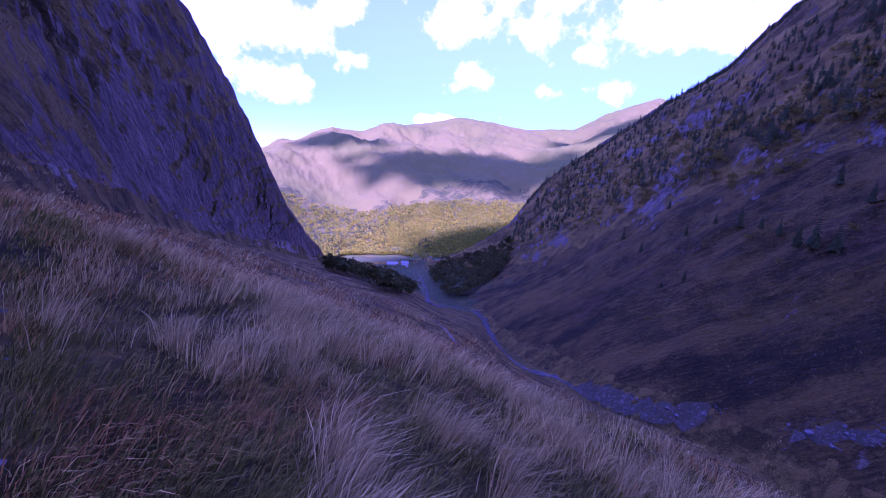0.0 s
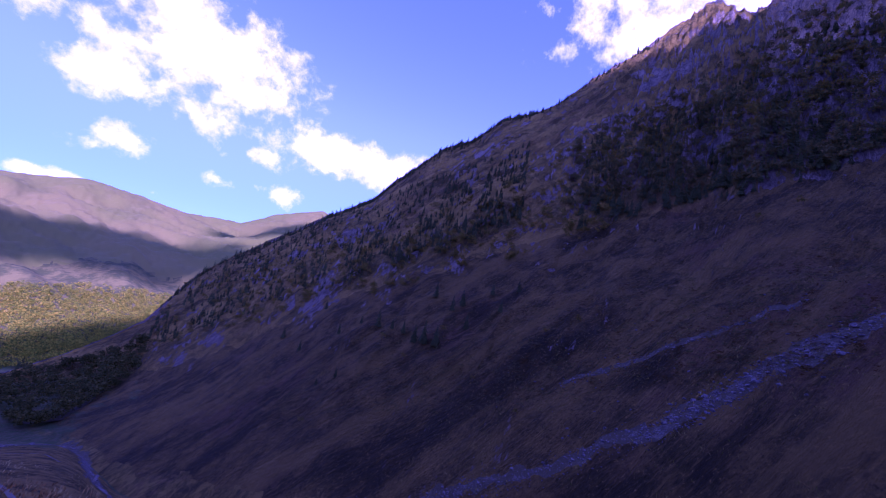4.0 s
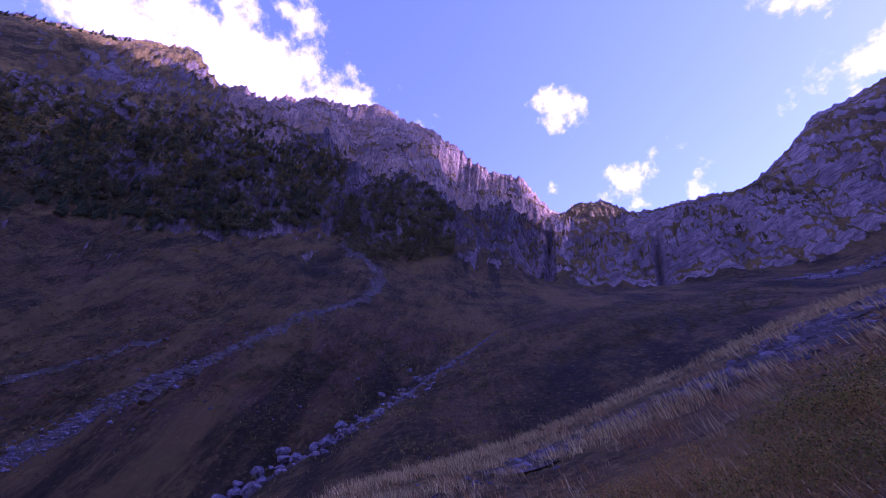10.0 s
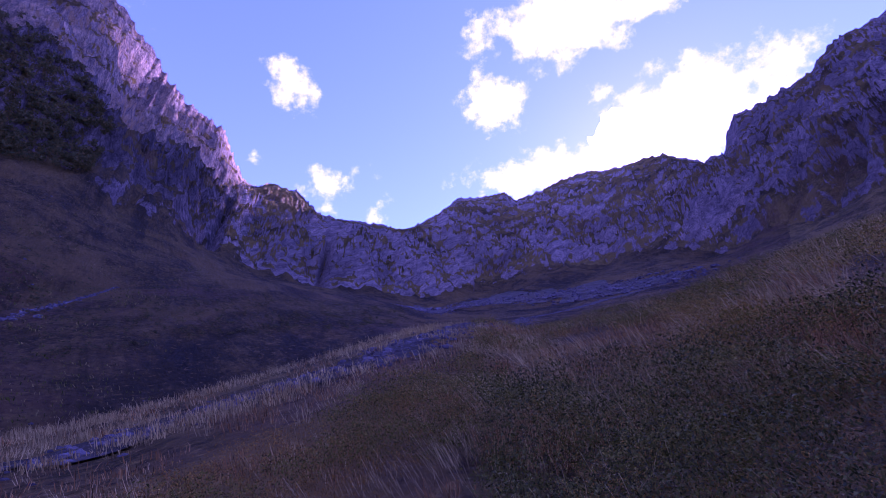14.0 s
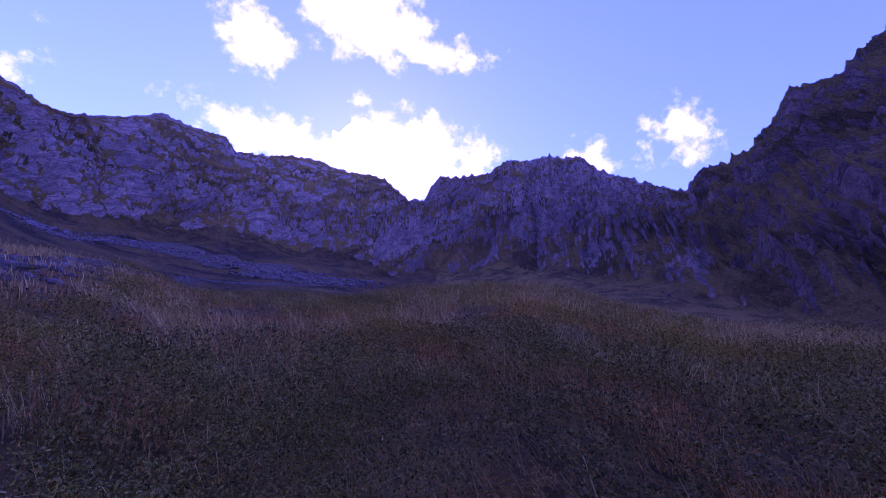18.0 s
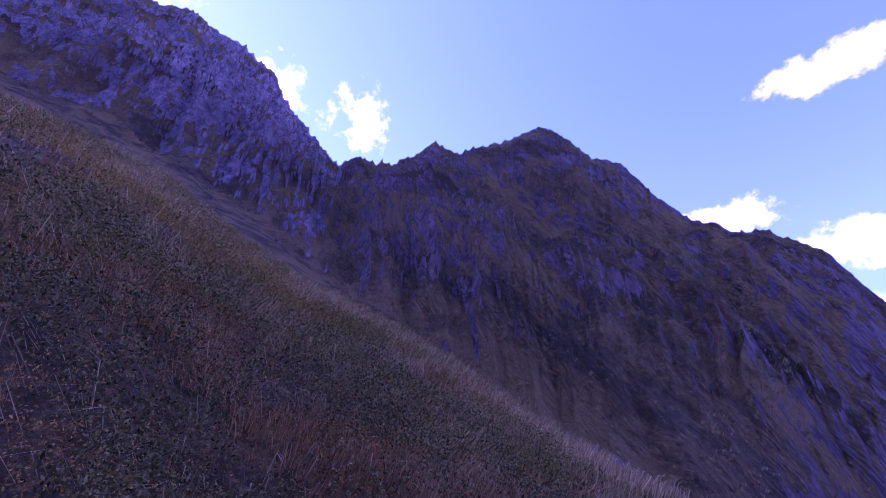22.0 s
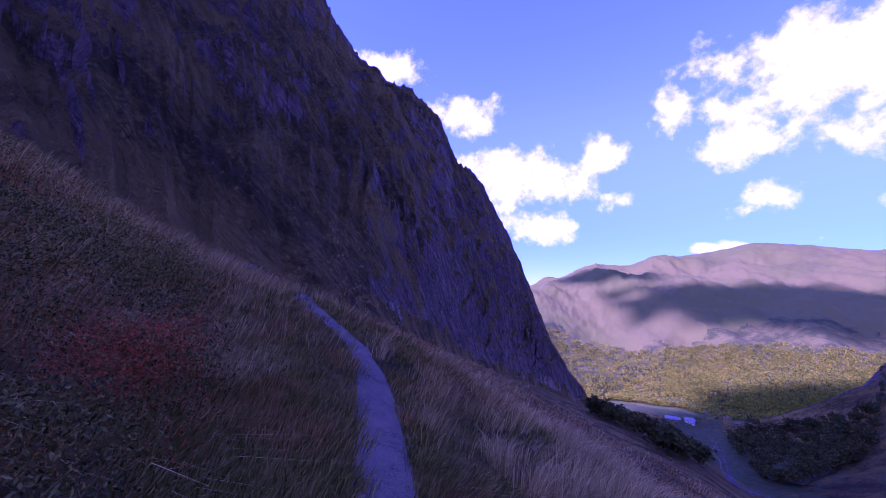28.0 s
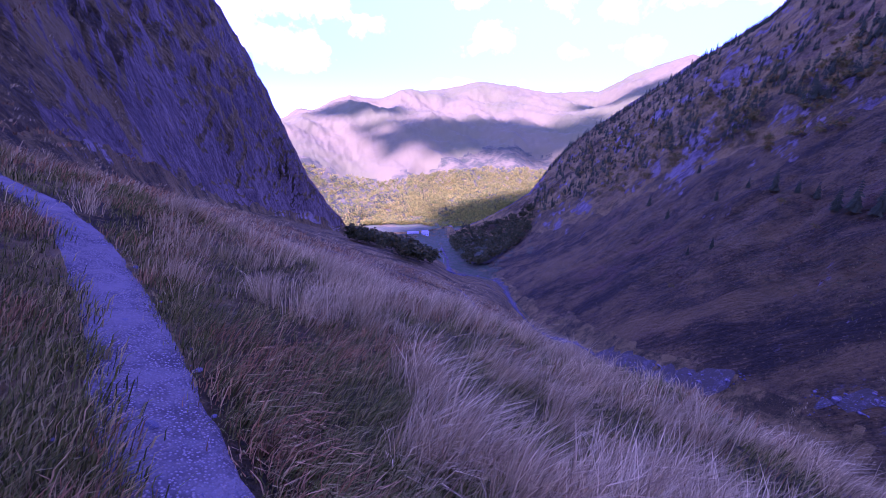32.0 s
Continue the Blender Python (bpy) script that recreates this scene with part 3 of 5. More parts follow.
def sheet(name, first, last, left, right, material, other=None, skip=1):
    """The part of the land between two rows of the grid and two bearings."""
    c0, c1 = round((left + 180) / 360 * COLUMNS), round((right + 180) / 360 * COLUMNS)
    cols = np.arange(c0, c1 + 1, skip) % COLUMNS
    v = np.stack([gx[first:last + 1][:, cols], gy[first:last + 1][:, cols], gz[first:last + 1][:, cols]], -1)
    nr, nc = v.shape[:2]
    q = np.arange(nr * nc).reshape(nr, nc)
    faces = np.stack([q[:-1, :-1], q[:-1, 1:], q[1:, 1:], q[1:, :-1]], -1).reshape(-1, 4)[:, ::-1]
    me = bpy.data.meshes.new(name)
    me.vertices.add(nr * nc)
    me.vertices.foreach_set("co", v.reshape(-1))
    me.loops.add(faces.size)
    me.loops.foreach_set("vertex_index", faces.reshape(-1))
    me.polygons.add(len(faces))
    me.polygons.foreach_set("loop_start", np.arange(len(faces)) * 4)
    me.polygons.foreach_set("use_smooth", np.ones(len(faces), bool))
    me.update()
    me.validate()
    me.materials.append(material)
    if other:
        # another cover beyond a row that depends on the bearing
        second, row = other
        me.materials.append(second)
        start_row = np.interp(BEARINGS[cols[:-1]], *zip(*row))[None, :]
        start_row = start_row + 2.5 * fbm(BEARINGS[cols[:-1]] * 0.5, BEARINGS[cols[:-1]] * 0, BEARINGS[cols[:-1]] * 0, 2)[None, :]
        me.polygons.foreach_set("material_index", ((np.arange(nr - 1) + first)[:, None] >= start_row).astype(np.int32).reshape(-1))
    return new(name, me)


ROW = np.concatenate([[0], np.cumsum(STEPS)])
FEET = ROW[4]
tagged(sheet("ground", 0, FEET, -180, 180, TURF_NEAR, (VALLEY_SIDE, [(-180, ROW[2] + 6), (-140, ROW[2] + 6), (-132, 999), (3, 999), (6, ROW[3] + 8), (60, ROW[3] + 2), (90, ROW[3] - 4), (98, ROW[1] + 3), (172, ROW[1] + 3), (178, ROW[2] + 4), (180, ROW[2] + 6)])), "grassy autumn hillside and valley floor with scattered stones", "ground", kind="structure")
for name, left, right, material, label in (
        ("forested_mountain", 4, 88, FOREST_FLOOR, "steep shaded mountainside with scattered conifers and scree"),
        ("crag_mountain", 88, 143, BUTTRESS, "grey crag above dark wooded buttresses"),
        ("cirque_headwall", 143, 213, HEAD, "rocky headwall closing the upper valley below a col"),
        ("rocky_mountain", 213, 260, HEAD, "pale grey rocky mountain above the shrub slope"),
        ("cliff_mountain", 260, 351, WALL, "dark steep rock wall with grassy ledges")):
    whole = tagged(new(name), label, "mountain")
    for piece, first, last in (("lower_face", FEET, ROW[5]), ("upper_face", ROW[5], ROW[6]), ("back_slope", ROW[6], ROW[7])):
        sheet(piece, first, last, left, right, CRAG if material == BUTTRESS and piece != "lower_face" else material).parent = whole
tagged(sheet("valley_meadow", FEET, ROW[7], 351, 364, TURF_NEAR), "green meadow on the valley floor", "meadow", kind="structure")
tagged(sheet("valley_plain", ROW[7], ROW[8] + 1, -60, 60, MEADOW, (WOODLAND, [(-60, ROW[7]), (-3, ROW[7]), (-1, ROW[8] + 2), (5, ROW[8] + 2), (7, ROW[7]), (60, ROW[7])])), "sunlit meadow behind the farm", "meadow", kind="structure")
tagged(sheet("valley_plain", ROW[7], ROW[8] + 1, 60, 300, MEADOW, None, 6), "valley floor behind the mountains", "meadow", kind="structure")
WOODS_EDGE = [(-180, ROW[9] + 6), (-17, ROW[9] + 9), (-8, ROW[9] + 2), (0, ROW[9] + 3), (6, ROW[9] + 12), (14, ROW[9] + 14), (22, ROW[9] + 9), (180, ROW[9] + 6)]
tagged(sheet("far_mountain", ROW[8] + 1, ROW[11], -60, 60, WOODLAND, (FAR, WOODS_EDGE)), "broad sunlit grassy mountain range with woods at its foot", "mountain")
tagged(sheet("far_mountain", ROW[8] + 1, ROW[11], 60, 300, WOODLAND, (FAR, WOODS_EDGE), 6), "grassy mountain range behind the valley's ridges", "mountain")

# ---- builders ----
RNG = np.random.RandomState(11)


def raw_mesh(name, verts, tris, material, smooth=False):
    me = bpy.data.meshes.new(name)
    verts, tris = np.asarray(verts, float), np.asarray(tris, np.int32)
    me.vertices.add(len(verts))
    me.vertices.foreach_set("co", verts.reshape(-1))
    me.loops.add(tris.size)
    me.loops.foreach_set("vertex_index", tris.reshape(-1))
    me.polygons.add(len(tris))
    me.polygons.foreach_set("loop_start", np.arange(len(tris)) * tris.shape[1])
    me.polygons.foreach_set("use_smooth", np.full(len(tris), smooth))
    me.update()
    me.validate()
    me.materials.append(material)
    return me


def part(name, mesh, parent, label=""):
    ob = new(name, mesh)
    ob.parent = parent
    return tagged(ob, label)


def ball(level):
    bm = bmesh.new()
    bmesh.ops.create_icosphere(bm, subdivisions=level, radius=1.0)
    v = np.array([p.co[:] for p in bm.verts])
    f = np.array([[p.index for p in face.verts] for face in bm.faces])
    bm.free()
    return v, f


BALL1, BALL2, BALL3 = ball(1), ball(2), ball(3)


def many(base, places, sizes, spin=None, jitter=0.0):
    """Copies of a base (vertices, faces) joined: scaled, turned about z, roughened."""
    v, f = base
    n = len(places)
    a = RNG.uniform(0, 6.28, n) if spin is None else spin
    c, s = np.cos(a)[:, None], np.sin(a)[:, None]
    p = np.broadcast_to(v, (n, *v.shape)) * (1 + jitter * RNG.normal(size=(n, len(v), 1)))
    p = p * sizes[:, None, :]
    p = np.stack([p[..., 0] * c - p[..., 1] * s, p[..., 0] * s + p[..., 1] * c, p[..., 2]], -1) + places[:, None, :]
    return p.reshape(-1, 3), (f[None] + (np.arange(n) * len(v))[:, None, None]).reshape(-1, f.shape[1])


def heights(x, y):
    return np.array([height_at(a, b) for a, b in zip(x, y)])


# ---- clouds added to shade the valley and the far mountain ----
cl = Mat("cloud_white_glowing")
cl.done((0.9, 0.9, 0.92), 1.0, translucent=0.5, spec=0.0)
# emission stands in for sunlight scattered through the puffs, keeps their shaded side white
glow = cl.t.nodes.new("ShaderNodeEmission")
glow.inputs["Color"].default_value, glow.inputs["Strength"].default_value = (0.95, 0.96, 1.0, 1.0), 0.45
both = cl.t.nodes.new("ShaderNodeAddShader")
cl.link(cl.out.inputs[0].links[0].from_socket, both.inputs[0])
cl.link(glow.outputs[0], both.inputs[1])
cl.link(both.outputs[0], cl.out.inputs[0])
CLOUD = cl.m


def cumulus(target, away, half, count, label):
    """A heap of puffs added between the sun and a place, to shade it."""
    centre = np.array(Vector(target) + toward(SUN_BEARING, SUN_HEIGHT) * away)
    p = RNG.normal(size=(count, 3))
    p *= (RNG.uniform(0, 1, count) ** 0.45 / np.linalg.norm(p, axis=1))[:, None]
    edge_out = np.linalg.norm(p, axis=1)
    p = p * np.array(half) * (1 + 0.1 * RNG.normal(size=(count, 1))) + centre
    s = (RNG.uniform(0.3, 0.55, count) * (1.1 - 0.6 * edge_out))[:, None] * min(half) * np.array([[1.6, 1.6, 1.0]])
    v, f = many(BALL2, p, s)
    v = v + np.stack([fbm(v[:, 0] / 90 + o, v[:, 1] / 90, v[:, 2] / 90, 4, 0.65) for o in (0, 31, 67)], 1) * np.array([[42, 42, 36]])
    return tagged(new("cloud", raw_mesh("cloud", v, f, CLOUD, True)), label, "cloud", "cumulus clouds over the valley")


# added sun blockers, each placed by the slope it has to shade
cumulus((230, 330, 120), 5500, (430, 380, 330), 200, "large white cumulus cloud added over the ridge to shade the valley side")
cumulus((560, 70, 300), 5600, (140, 140, 90), 60, "small white cumulus cloud added over the ridge to shade the crag")
cumulus((400, 2050, -50), 9000, (760, 390, 130), 190, "long grey-based cumulus cloud added over the ridge to shade the far mountain")
cumulus((-350, 2500, 60), 9300, (300, 170, 110), 90, "flat white cumulus cloud added over the ridge to shade part of the far mountain")
cumulus((1250, 2500, 160), 9100, (300, 190, 100), 90, "flat white cumulus cloud added over the ridge to shade part of the far mountain")

# ---- stone ----
st = Mat("pale_stone")
STONE = st.done(st.mix(st.ramp(st.noise(1.3, 7, 0.65), 0.35, 0.65), (0.09, 0.073, 0.07), (0.24, 0.197, 0.19)), 0.85, st.noise(3.0, 8, 0.7), 0.15, 0.8)
rs = Mat("rubble_stone")
RUBBLE = rs.done(rs.mix(rs.ramp(rs.noise(1.3, 7, 0.65), 0.35, 0.65), (0.10, 0.08, 0.078), (0.24, 0.195, 0.19)), 0.9, rs.noise(3.0, 8, 0.7), 0.15, 0.8)
gr = Mat("trodden_gravel")
pebble = gr.t.nodes.new("ShaderNodeTexVoronoi")
pebble.inputs["Scale"].default_value = 55.0
gr.link(gr.co.outputs["Position"], pebble.inputs["Vector"])
GRAVEL = gr.done(gr.mix(gr.ramp(gr.noise(2.2, 8, 0.7), 0.35, 0.65), gr.mix(gr.ramp(pebble.outputs["Distance"], 0.15, 0.5), (0.43, 0.34, 0.27), (0.085, 0.068, 0.052)), (0.23, 0.18, 0.138)), 0.95,
                 gr.math("ADD", pebble.outputs["Distance"], gr.noise(60, 4)), 0.02, 0.9)
sc = Mat("scree")
SCREE = sc.done(sc.mix(sc.ramp(sc.math("ADD", sc.noise(0.25, 8, 0.7), sc.math("MULTIPLY", sc.math("SUBTRACT", sc.noise(2.5, 6, 0.7), 0.5), 0.8)), 0.49, 0.59), (0.085, 0.066, 0.035), sc.mix(sc.ramp(sc.noise(0.7, 9, 0.75), 0.42, 0.6), (0.08, 0.064, 0.048), (0.185, 0.148, 0.115))), 0.95, sc.noise(1.2, 8, 0.75), 0.6, 1.0)


def smooth_line(points, step):
    """Points along a rounded line, about step apart."""
    p = np.array([v[:] for v in points])
    d = np.concatenate([[0], np.cumsum(np.linalg.norm(np.diff(p[:, :2], axis=0), axis=1))])
    s = np.linspace(0, d[-1], max(4, int(d[-1] / step)))
    q = np.stack([np.interp(s, d, p[:, k]) for k in range(3)], 1)
    w = np.hanning(9)
    w /= w.sum()
    pad = np.concatenate([np.repeat(q[:1], 4, 0), q, np.repeat(q[-1:], 4, 0)])
    return np.stack([np.convolve(pad[:, k], w, "valid") for k in range(3)], 1), s / d[-1]


def ribbon(name, points, width, material, lift=0.03, step=0.25, cells=8, ragged=0.15, label="", category="", sink=0.0):
    """A strip draped over the ground along a line. width: metres, one number or (start, end)."""
    q, s = smooth_line(points, step)
    w0, w1 = width if isinstance(width, tuple) else (width, width)
    t = np.gradient(q[:, :2], axis=0)
    t /= np.linalg.norm(t, axis=1)[:, None] + 1e-9
    n = np.stack([t[:, 1], -t[:, 0]], 1)
    half = (w0 + (w1 - w0) * s) / 2
    left = 1 + ragged * fbm(q[:, 0] / w1 * 1.5, q[:, 1] / w1 * 1.5, q[:, 0] * 0 + 3, 3)
    right = 1 + ragged * fbm(q[:, 0] / w1 * 1.5, q[:, 1] / w1 * 1.5, q[:, 0] * 0 + 9, 3)
    u = np.linspace(-1, 1, cells + 1)
    off = np.where(u[None] < 0, u[None] * (half * left)[:, None], u[None] * (half * right)[:, None])
    x, y = q[:, 0, None] + n[:, 0, None] * off, q[:, 1, None] + n[:, 1, None] * off
    z = heights(x.ravel(), y.ravel()).reshape(x.shape) + lift - sink * (np.abs(u)[None] > 0.99)
    k = np.arange(x.size).reshape(x.shape)
    f = np.stack([k[:-1, :-1], k[:-1, 1:], k[1:, 1:], k[1:, :-1]], -1).reshape(-1, 4)
    ob = new(name, raw_mesh(name, np.stack([x, y, z], -1).reshape(-1, 3), f[:, ::-1], material, True))
    return tagged(ob, label, category, kind="structure"), q, half


def strewn(name, line, half, count, size, label, spread=1.0, flat=0.6, material=None):
    """Loose stones along a line."""
    k = RNG.randint(0, len(line), count)
    o = RNG.normal(size=(count, 2)) * (half[k] * 0.55 * spread)[:, None]
    x, y = line[k, 0] + o[:, 0], line[k, 1] + o[:, 1]
    s = size * RNG.lognormal(0, 0.5, count)
    sizes = np.stack([s, s * RNG.uniform(0.6, 1, count), s * flat * RNG.uniform(0.6, 1.1, count)], 1)
    v, f = many(BALL1, np.stack([x, y, heights(x, y) + sizes[:, 2] * 0.25], 1), sizes, jitter=0.16)
    return tagged(new(name, raw_mesh(name, v, f, material or STONE)), label, "stones", kind="stuff")


# ---- the footpath ----
PATH = [Vector((1.6, -1.7, 0)), Vector((0.75, -0.85, 0)), Vector((-0.02, 0.05, 0))] + [
    spot(*p) for p in ((-34.6, -40.6), (-36.2, -30.7), (-37.3, -22.6), (-39, -15.2), (-40.2, -11.4), (-42.6, -8.3), (-45.5, -5.9), (-49.8, -2.5), (-53.5, -0.7), (-58, 1.3))]
footpath, path_line, path_half = ribbon("footpath", PATH, (0.54, 0.6), GRAVEL, 0.022, 0.08, 10, 0.14, "narrow trodden gravel footpath across the slope", "path", sink=0.03)
strewn("path_gravel", path_line, path_half, 5200, 0.011, "small loose stones on the footpath", 1.0)
strewn("path_stones", path_line, path_half, 320, 0.028, "flat stones beside the footpath", 1.25)

# ---- scree, streams and tracks ----


def seen(*pairs):
    return [spot(*p) for p in pairs]


gully, line, half = ribbon("scree_gully", seen((50.9, -24.3), (58.3, -20.7), (68.1, -16.6), (77, -10.7), (79, -9.9), (86.3, -3.4), (90.4, 1.5), (96.8, 5.9), (79.7, -8.8), (84.9, -4.9), (89.4, -0.4), (94.3, 2.8), (99, 7.3), (104.1, 11.2), (109.5, 14.6), (115.1, 17.4), (116.7, 20.1), (113.7, 22.4), (109.9, 24.2)),
                           (3.5, 6.5), SCREE, 0.12, 1.5, 8, 1.3, "pale scree gully running down the mountainside", "scree")
strewn("scree_stones", line, half, 3400, 0.26, "angular pale scree stones", 1.9, material=RUBBLE)
arm, line, half = ribbon("scree_strip", seen((68.1, -6.5), (75, -2.9), (82, 1.5), (88.1, 5.1), (92.5, 7.7)), (2.5, 2), SCREE, 0.12, 2.0, 6, 0.9, "thin strip of scree in the turf", "scree")
strewn("scree_stones", line, half, 500, 0.2, "angular pale scree stones", 2.2, material=RUBBLE)
brook, line, half = ribbon("stream_bed", seen((106.8, -6.4), (110.5, -3.8), (113.1, -2.1), (116.2, 0.8), (120.8, 3.7), (123.4, 6), (127.4, 9.1), (131.2, 12), (134.5, 14.8)), (2.2, 1.2), SCREE, 0.05, 1.0, 8, 1.4, "rocky stream bed full of boulders", "stream")
BROOK = line.copy()
strewn("stream_stones", line, half, 1100, 0.2, "pale broken stones in the stream bed", 1.2, material=RUBBLE)
lower, line, half = ribbon("stream", seen((3.3, -15.4), (4.4, -17.2), (4.9, -18.9), (7.6, -19.1), (11.6, -19.2), (13.4, -20.6), (14.9, -22.7), (16.8, -24.4), (18.7, -25.4), (20.6, -26.3), (25.1, -26.4), (28.9, -27.3), (34, -27.4), (38.8, -27), (43.9, -25.1)), (3, 8), SCREE, 0.2, 2.0, 8, 0.9,
                           "pale gravel bed of the valley stream", "stream")
strewn("stream_stones", line, half, 3000, 0.34, "pale stones along the valley stream", 1.0)
rib, line, half = ribbon("rubble_strip", seen((131.8, -3.7), (137.2, -1.6), (142.6, 1.4), (149.5, 5), (156.6, 8.3), (163.2, 11.3), (166.1, 11.6), (171.8, 15.8), (171.6, 15.5), (-179.7, 18.1), (-172.9, 19), (-161.3, 21.2), (-153.5, 22.6)), (2.6, 6.5), SCREE, 0.06, 0.5, 10, 0.9, "strip of grey rubble along the grassy rib", "scree")
RIB, RIB_HALF = line.copy(), half.copy()
strewn("rubble_stones", line, half, 4800, 0.105, "grey rubble between tufts of grass", 1.5)
fan, line, half = ribbon("scree_fan", seen((8.9, -17.5), (12, -15.4), (13.6, -13.6)), (34, 12), SCREE, 0.5, 4.0, 8, 0.3, "pale scree fan at the foot of the slope", "scree")
floor_, line, half = ribbon("boulder_field", seen((170.6, 19.5), (178.5, 20.6), (-171.7, 21.9), (-164, 22.3), (-157.8, 22.7), (-150, 23.2)), (20, 30), SCREE, 0.3, 3.0, 8, 0.9, "grey boulder field below the headwall", "scree")
strewn("boulder_field_stones", line, half, 2200, 0.6, "grey blocks of the boulder field", 1.1, material=RUBBLE)
TRACKS = (((2.5, -14.6), (3.4, -15.1), (2.9, -16), (3.7, -16.9), (4.6, -18.4)), ((3.7, -20.3), (5.9, -21.1), (8.2, -22.6), (10, -24.4)), ((-3.6, -17.9), (2.3, -19.5), (5, -20.9)), ((6.7, -19.7), (10.3, -20.1), (11.7, -20.9)),
          ((-14.6, -15.8), (-8.6, -17.4), (-3.5, -19.2), (0.4, -20.8)))
for pairs in TRACKS:
    ribbon("valley_track", seen(*pairs), 0.9, GRAVEL, 0.2, 1.5, 3, 0.3, "pale winding track in the valley", "track")

# boulders, one by one
BOULDERS = []
for k in range(5):
    v, f = BALL2
    d = v * (1 + 0.28 * fbm(v[:, 0] * 1.1 + 9 * k, v[:, 1] * 1.1, v[:, 2] * 1.1, 4, 0.55)[:, None])
    for n in range(6):
        way = RNG.normal(size=3)
        way /= np.linalg.norm(way)
        d = d - np.maximum(d @ way - 0.62, 0)[:, None] * way
    cut = np.clip(d @ np.array([[0.3, 0.2, 0.93]]).T, None, 0.62 + 0.05 * k)
    d = d + (cut - d @ np.array([[0.3, 0.2, 0.93]]).T) * np.array([[0.3, 0.2, 0.93]])
    BOULDERS.append(raw_mesh("boulder", d, f, STONE))


def boulder(place, size, label, group="", turn=None):
    ob = new("boulder", BOULDERS[RNG.randint(5)])
    tall = size * RNG.uniform(0.55, 0.8)
    ob.matrix_basis = Matrix.LocRotScale((place[0], place[1], height_at(place[0], place[1]) + tall * 0.35), Euler((RNG.uniform(-0.2, 0.2), RNG.uniform(-0.2, 0.2), RNG.uniform(0, 6.28) if turn is None else turn)),
                                         (size, size * RNG.uniform(0.65, 0.95), tall))
    return tagged(ob, label, "boulder", group)


for k in range(150):
    i = int(RNG.beta(1.1, 1.5) * (len(BROOK) - 1))
    down = 1 - i / len(BROOK)
    o = RNG.normal(size=2) * (1.0 + 4.5 * down ** 1.5)
    boulder(BROOK[i, :2] + o, (0.3 + 1.3 * RNG.beta(1.1, 3.0)) * (0.55 + 1.3 * down ** 1.5), "pale grey angular boulder in the stream bed", "stream boulders")
for bearing, angle, size in ((108.3, -3.2, 2.0), (110.2, -3.7, 1.5), (106.1, -5.5, 2.1), (115.7, 6.3, 1.0), (119.1, 4.7, 1.3), (102.8, -8.7, 2.3), (122.5, 8.1, 1.1), (100.9, -10.5, 1.9), (104.3, -7.8, 1.6), (99.9, -12.4, 1.7)):
    boulder(spot(bearing, angle)[:2], size, "large pale boulder at the stream's edge", "stream boulders")
for bearing, angle, size in ((140, -14.1, 0.55), (138.6, -15.5, 0.3), (126.1, -2.1, 0.3), (128.9, -1.5, 0.24), (133.1, 0.5, 0.28), (141.2, 3.7, 0.25), (47.4, -30, 0.12), (52.9, -31, 0.14), (59.2, -31.6, 0.16), (56.3, -32.1, 0.13), (62.1, -31.4, 0.12)):
    boulder(spot(bearing, angle)[:2], size, "grey weathered boulder sunk in the grass", "hillside boulders")
for bearing, angle, size in ((-60.8, 2.7, 0.5), (-58.9, 2, 0.55), (-56.6, 1.1, 0.6), (-54.3, 0.3, 0.5), (-50.7, -1.3, 0.6), (-48.9, -1.8, 0.45), (-45.5, -3.1, 0.5), (-43.2, -3.9, 0.45), (-106, 22, 0.7), (-106.7, 22.5, 0.5)):
    boulder(spot(bearing, angle)[:2], size, "flat pale ledge of rock beside the footpath", "ledges by the path")
for k in range(90):
    c = RNG.uniform(60, 128)
    try_at = spot(c, np.interp(c, [60, 80, 100, 128], [-16, -7, 2, 12]) + RNG.uniform(-4, 12))
    boulder(try_at[:2], RNG.uniform(0.3, 0.75), "pale stone lying on the mountain turf", "stones on the turf")

# ---- trees ----


def leaf_material(name, colours, translucent=0.25, patch=0.05, spec=0.05, rough=0.75):
    m = Mat(name)
    colours = [(1.2 * r, 1.24 * g, 0.66 * b) for r, g, b in colours]
    col = colours[0]
    pick = m.co.outputs["Random Per Island"]
    for k, c in enumerate(colours[1:], 1):
        lo = k / len(colours)
        col = m.mix(m.ramp(pick, lo - 0.06, lo + 0.06), col, c)
    return m.done(m.mix(m.ramp(m.noise(patch, 4), 0.35, 0.7, 0.0, 0.45), col, tuple(0.6 * c for c in colours[0])), rough, translucent=translucent, spec=spec)


NEEDLES = leaf_material("conifer_needles", [(0.045, 0.055, 0.036), (0.07, 0.08, 0.048), (0.055, 0.062, 0.042)], 0.1)
AUTUMN = leaf_material("autumn_leaves", [(0.15, 0.135, 0.045), (0.22, 0.15, 0.05), (0.10, 0.10, 0.04), (0.30, 0.16, 0.06)])
GOLD = leaf_material("yellowing_woods", [(0.18, 0.21, 0.05), (0.34, 0.31, 0.06), (0.56, 0.38, 0.07), (0.08, 0.105, 0.03)], 0.45, 0.006)
DARK_LEAF = leaf_material("dark_green_leaves", [(0.10, 0.098, 0.06), (0.16, 0.13, 0.08), (0.08, 0.084, 0.055), (0.21, 0.14, 0.08)])
GROVE = leaf_material("grove_leaves", [(0.055, 0.062, 0.03), (0.09, 0.088, 0.04), (0.12, 0.10, 0.046), (0.045, 0.052, 0.03)])
bk = Mat("bark")
